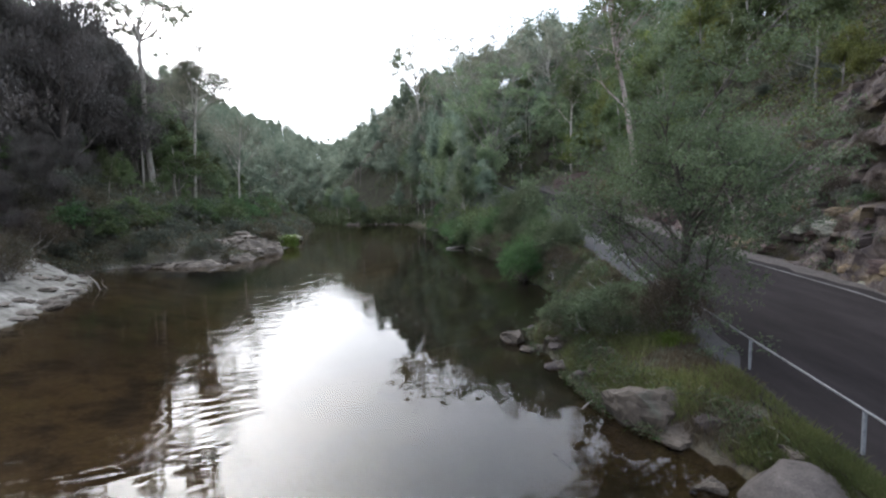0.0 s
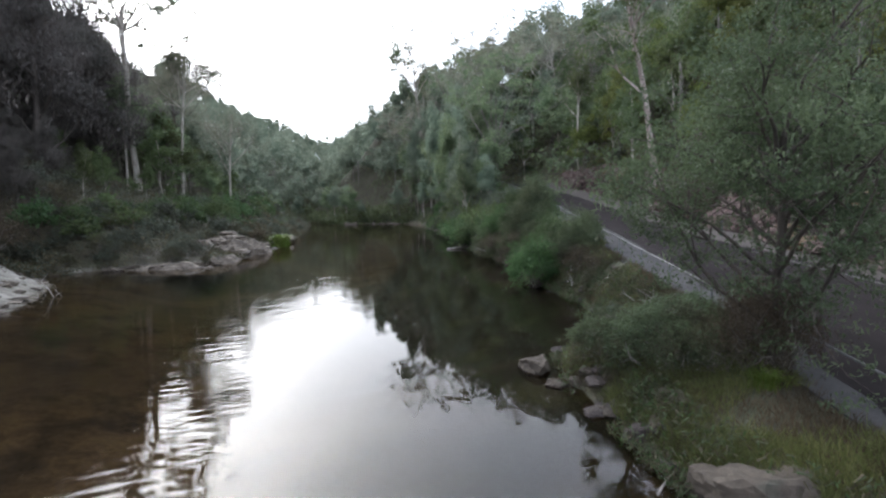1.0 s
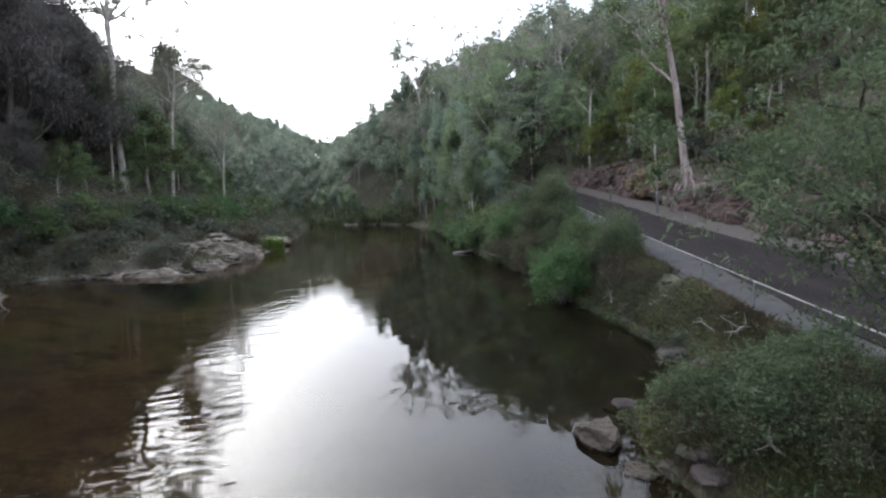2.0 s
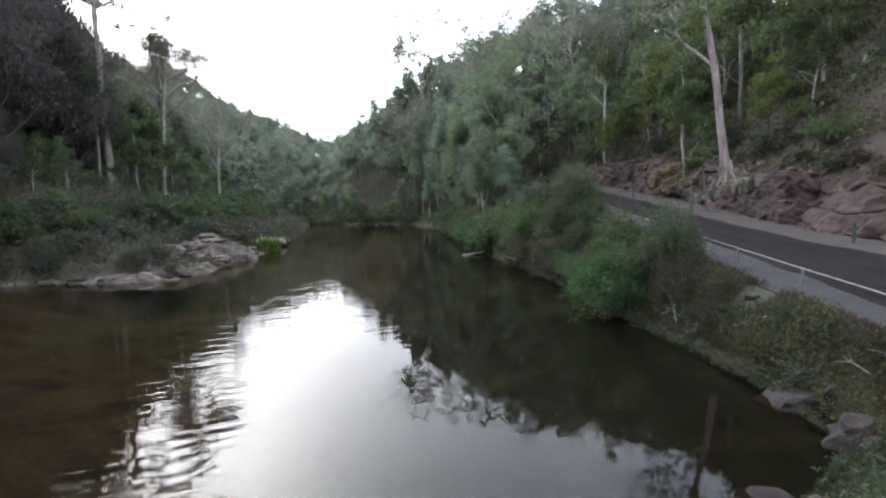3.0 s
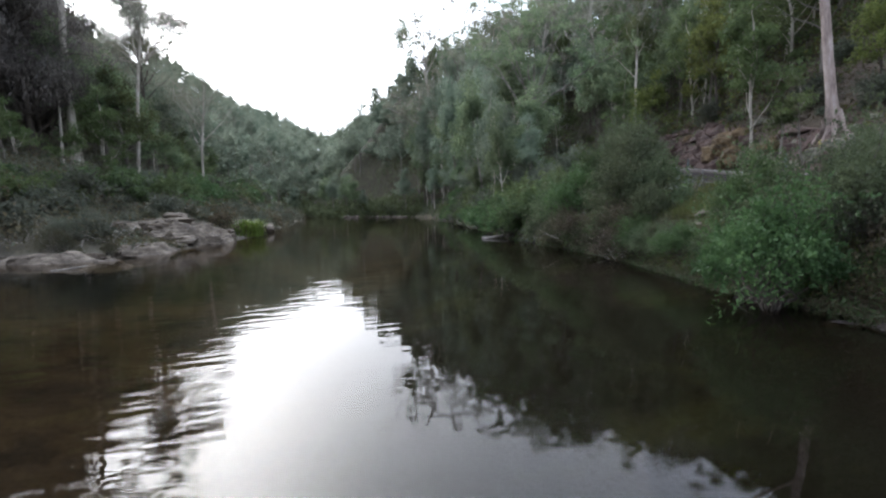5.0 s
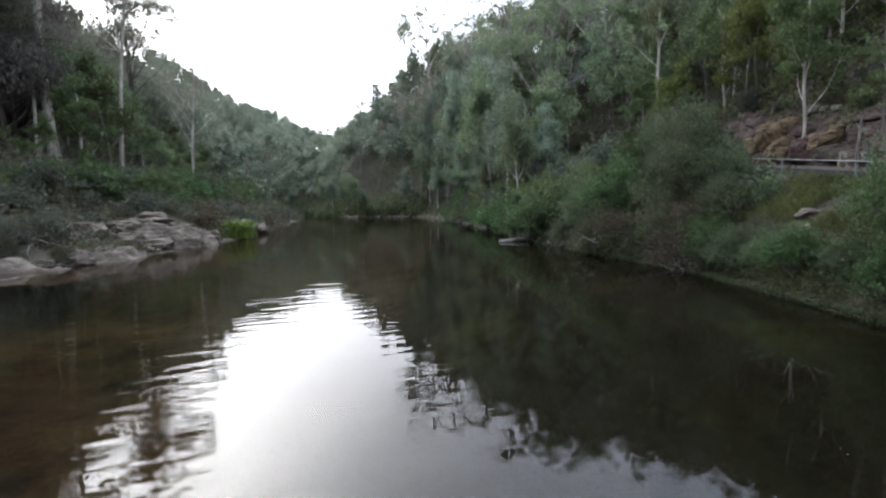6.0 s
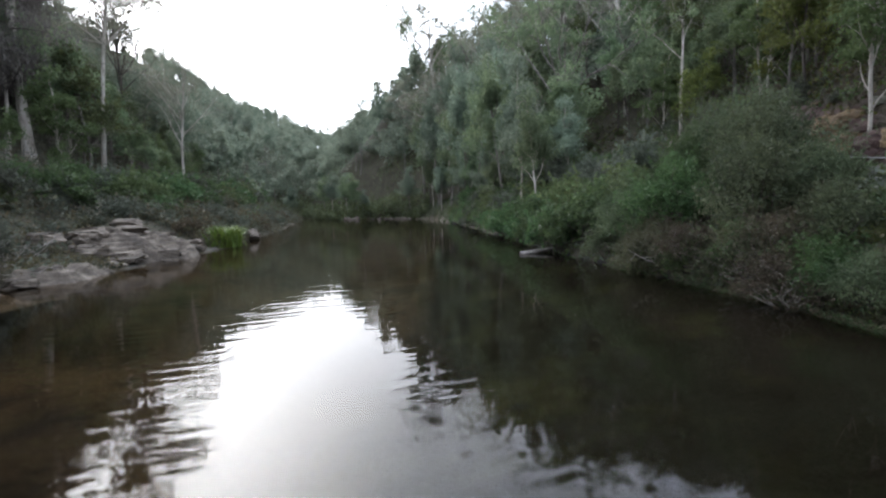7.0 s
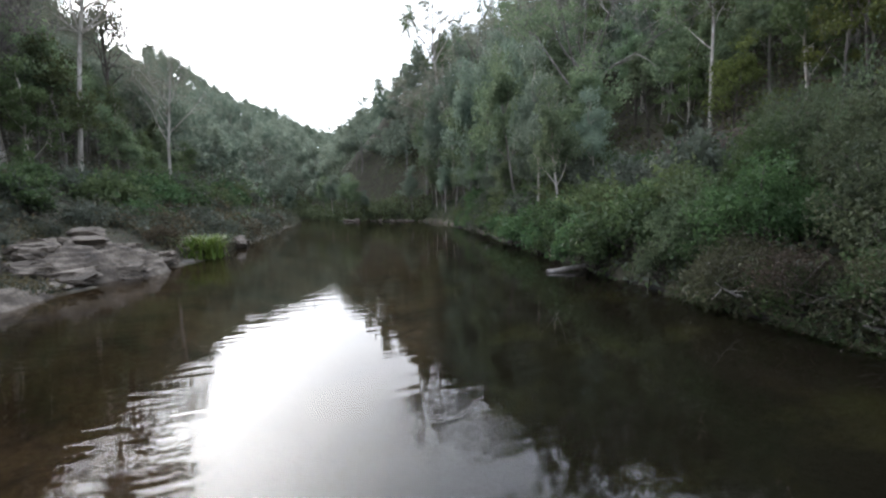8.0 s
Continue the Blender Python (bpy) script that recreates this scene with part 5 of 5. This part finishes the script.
q_ = np.random.default_rng(61)
ys = 33 + 167 * q_.random(100000) ** 1.35
dd = 1.6 + (36 + 20 * (ys > 115)) * q_.random(100000) ** 1.2
hx = along(RAIL, ys) + along(BENCH, ys) + dd
keep = cloud(hx, ys, 6, 45) + q_.uniform(-0.6, 0.6, len(ys)) > np.where((ys < 62) & (dd < 6), 0.35, -0.45)
undergrowth("hillside_undergrowth", "dry olive ferns and shrubs under the hillside gums", (LEAF_GUM, LEAF_TWIG, LEAF_DRY, LEAF_YELLOW), np.column_stack([hx, ys])[keep], 0.36, 1.6)
ys = q_.uniform(35, 72, 42000)
dd = 0.6 + 28 * q_.random(42000) ** 1.4
hx = along(RAIL, ys) + along(BENCH, ys) + dd
keep = cloud(hx, ys, 2.2, 48) + q_.uniform(-0.4, 0.4, len(ys)) > -0.1
undergrowth("slope_litter", "brown dead bracken and twigs on the slope above the cut", (LEAF_RUST, LEAF_TWIG, LEAF_DRY), np.column_stack([hx, ys])[keep], 0.2, 0.55)
ys = 44 + 152 * q_.random(110000) ** 1.25
dd = -0.3 + 36 * q_.random(110000) ** 1.3
hx = along(SHORE_L, ys) - dd
keep = (cloud(hx, ys, 6, 46) + q_.uniform(-0.6, 0.6, len(ys)) > -0.3) & ~((ys > 58.5) & (ys < 70) & (hx > -29.5)) & ~((ys > 48) & (ys < 72) & (dd < 2.2) & (cloud(hx, ys, 3, 52) > -0.2))
undergrowth("heath", "grey-green heath and ferns on the river slope", (LEAF_GREY, LEAF_TWIG, LEAF_GREY, LEAF_DRY), np.column_stack([hx, ys])[keep], 0.26, 2.1)
ys = q_.uniform(47, 194, 41000)
u = q_.random(41000)
hx = along(SHORE_R, ys) - 0.3 + u * np.where(ys < 128, along(RAIL, ys) - 0.9 - along(SHORE_R, ys), 8)
undergrowth("bank_undergrowth", "tangled green undergrowth on the river bank", (LEAF_BUSH, LEAF_GUM, LEAF_GREY), np.column_stack([hx, ys]), 0.28, 0.9)
ys = q_.uniform(46, 82, 16000)
hx = along(SHORE_L, ys) + 0.3 - 8 * q_.random(16000) ** 1.3
keep = (cloud(hx, ys, 2.6, 58) + q_.uniform(-0.4, 0.4, len(ys)) > -0.15) & ~((ys > 58.5) & (ys < 70) & (hx > -30))
undergrowth("shelf_scrub", "tangled grey and brown scrub on the rocky shelf", (LEAF_GREY, LEAF_TWIG, LEAF_DRY, LEAF_DRY), np.column_stack([hx, ys])[keep], 0.2, 1.2)
fx, fy = q_.uniform(-190, -20, 30000), q_.uniform(125, 400, 30000)
keep = (fx < along(SHORE_L, fy) - 8) | (fy > 208)
# the ridge takes the haze-paled leaf colours too
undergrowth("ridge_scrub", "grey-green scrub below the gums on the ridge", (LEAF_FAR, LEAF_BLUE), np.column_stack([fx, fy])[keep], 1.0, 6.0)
fx = q_.uniform(-80, -12, 20000)
fy = np.interp(fx, [-72, -54, -48, -38, -31, -20, -14], [207, 191, 179, 166, 161, 158, 153]) + 26 * q_.random(20000) ** 2.2 - 1.4
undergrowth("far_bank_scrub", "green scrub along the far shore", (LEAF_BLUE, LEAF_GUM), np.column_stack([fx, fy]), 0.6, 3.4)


def grass(places, height, name, label, mat):
    """Grass as single blades in tufts."""
    r = np.random.default_rng(71)
    n = len(places)
    base = np.column_stack([places, ground_z(places[:, 0], places[:, 1]) - 0.02])
    tip = base + np.column_stack([r.normal(size=(n, 2)) * 0.4, np.ones(n)]) * (height * r.uniform(0.5, 1.3, n))[:, None]
    side = np.column_stack([r.normal(size=(n, 2)), np.zeros(n)])
    side *= 0.008 / (np.linalg.norm(side, axis=1)[:, None] + 1e-9)
    mid = base * 0.45 + tip * 0.55 + np.column_stack([np.zeros((n, 2)), np.full(n, height * 0.1)])
    v = np.stack([base - side, base + side, mid + side * 0.8, tip, mid - side * 0.8], 1).reshape(-1, 3)
    tagged(new(name, mesh_of(name, v, np.arange(5 * n).reshape(n, 5), mat)), label, "grass", kind="stuff")


for lo_, hi_, num, tall, mat, nm, lab in ((8, 21, 24000, 0.2, LEAF_DRY, "straw_grass", "dry straw grass among the green on the bank"), (8, 21, 60000, 0.25, LEAF_GRASS, "bank_grass", "rough green and straw grass on the bank beside the road"), (19, 37, 44000, 0.3, LEAF_DRY, "dry_grass", "dry brown grass on the bank beside the road"), (36, 47.5, 50000, 0.42, LEAF_GRASS, "tall_grass", "tall olive and straw grass on the bank")):
    ys = q_.uniform(lo_, hi_, num)
    u = q_.random(num)
    if lo_ == 36:                                      # only on the upper half of the bank
        u = 0.42 + 0.58 * u
    hx = along(SHORE_R, ys) + 0.05 + u * (along(RAIL, ys) - 0.35 - along(SHORE_R, ys) - 0.05)
    keep = cloud(hx, ys, 1.7, 47 + int(num / 1000)) + q_.uniform(-0.4, 0.4, len(ys)) > -0.1
    grass(np.column_stack([hx, ys])[keep], tall, nm, lab, mat)
ys = q_.uniform(20, 48, 60000)
hx = along(SHORE_R, ys) + q_.random(60000) ** 1.4 * (along(RAIL, ys) - 0.9 - along(SHORE_R, ys))
keep = cloud(hx, ys, 2.0, 57) + q_.uniform(-0.4, 0.4, len(ys)) > -0.1
undergrowth("bank_shrubs", "tangled olive and grey low shrubs on the bank", (LEAF_TEA, LEAF_TWIG, LEAF_RUST, LEAF_DRY, LEAF_YELLOW), np.column_stack([hx, ys])[keep], 0.13, 0.6, 0.25)


ys = q_.uniform(10.5, 56, 64000)
hx = along(SHORE_R, ys) - 0.5 + 1.8 * q_.random(64000) ** 1.3
keep = cloud(hx, ys, 0.9, 59) + q_.uniform(-0.5, 0.5, len(ys)) > np.where(ys < 16, 0.25, np.where(ys < 22, 0.0, -0.4))
undergrowth("shore_tangle", "brown tangle of dead stems and sedge at the water's edge", (LEAF_RUST, LEAF_TWIG, LEAF_TEA, LEAF_FERN), np.column_stack([hx, ys])[keep], 0.19, 0.5, 0.16)


def driftwood(x, y, n, reach, seed, label):
    """A heap of bare bleached branches."""
    r = np.random.default_rng(seed)
    root = tagged(new("driftwood"), label, "dead branches", "driftwood")
    for _ in range(n):
        a0 = r.uniform(0, 6.28)
        st = np.array([r.normal() * reach * 0.3, r.normal() * reach * 0.3, 0.05])
        d = np.array([math.cos(a0), math.sin(a0), r.uniform(0.05, 0.9)])
        path = wander(r, st, d, reach * r.uniform(0.5, 1.1), 6, 0.22, -0.03)
        rad = r.uniform(0.018, 0.045)
        bits = [tube(path, np.linspace(rad, rad * 0.25, 7), 5)]
        for _ in range(2):
            tw = wander(r, path[r.integers(2, 5)], r.normal(size=3), reach * 0.35, 4, 0.25)
            bits.append(tube(tw, np.linspace(rad * 0.5, rad * 0.12, 5), 4))
        part("branch", mesh_of("branch", *joined(bits), DEAD_WOOD, True), root)
    root.location = (x, y, ground_at(x, y))


for i, (x, y, n, reach) in enumerate(((-27.6, 53.6, 18, 1.9), (-27.6, 56.6, 18, 2.2), (-26.8, 55.0, 14, 1.7), (-30.5, 51.8, 9, 1.8), (-24.6, 53.0, 4, 1.6), (-27.5, 36.5, 6, 1.9), (-25.5, 31.0, 4, 1.5), (6.8, 32.4, 6, 1.2), (7.6, 29.6, 5, 0.9), (5.6, 18.0, 5, 1.0), (7.9, 24.6, 6, 1.1), (4.3, 52.5, 6, 1.6), (6.6, 45.5, 5, 1.3), (8.0, 28.6, 4, 0.9))):
    driftwood(x, y, n, reach, 500 + i, "heap of bleached dead branches on the bank")


def log(x, y, z, length, rz, rad, seed):
    r = np.random.default_rng(seed)
    path = wander(r, (-length / 2, 0, 0), (1, 0, 0.04), length, 8, 0.06)
    ob = tagged(new("log", mesh_of("log", *tube(path, np.linspace(rad, rad * 0.6, 9), 9), DEAD_WOOD, True)), "grey fallen log lying in the shallows", "log")
    ob.matrix_basis = pose(x, y, z, 0, 0, rz)


log(0.3, 63.0, 0.03, 2.4, 12, 0.16, 1)
log(-22.8, 46.5, 0.0, 1.5, 20, 0.05, 2)
log(3.8, 14.6, 0.02, 1.3, 60, 0.022, 3)


def mat_rush(x, y, s, seed):
    """A tuft of long arching strap leaves."""
    r = np.random.default_rng(seed)
    root = tagged(new("mat_rush"), "bright green tuft of strap-leaved mat rush by the water", "reeds", "mat rushes")
    for _ in range(4):
        vs, fs, k = [], [], 0
        for _ in range(60):
            a0, reach, h = r.uniform(0, 6.28), s * r.uniform(0.4, 1.0), s * r.uniform(0.7, 1.2)
            d = np.array([math.cos(a0), math.sin(a0), 0])
            side = np.array([-d[1], d[0], 0]) * 0.022 * s
            off = np.append(r.normal(size=2) * 0.22 * s, 0)
            t = np.linspace(0, 1, 5)[:, None]
            mid = off + d * reach * t ** 1.4 + np.array([0, 0, 1]) * h * (1.6 * t - 0.95 * t * t)
            w = (1 - 0.9 * t)
            vs.append(np.stack([mid - side * w, mid + side * w], 1).reshape(-1, 3))
            fs.append(np.array([[2 * i, 2 * i + 1, 2 * i + 3, 2 * i + 2] for i in range(4)]) + k)
            k += 10
        part("leaf_fan", mesh_of("leaf_fan", np.concatenate(vs), np.concatenate(fs), LEAF_REED), root)
    root.location = (x, y, ground_at(x, y) - 0.05)


for i, (x, y, s) in enumerate(((-24.7, 72.2, 2.4), (-25.3, 73.6, 2.2), (-26.2, 75.6, 1.8), (-28.4, 80.6, 1.5), (6.9, 16.4, 0.6))):
    mat_rush(x, y, s, 700 + i)
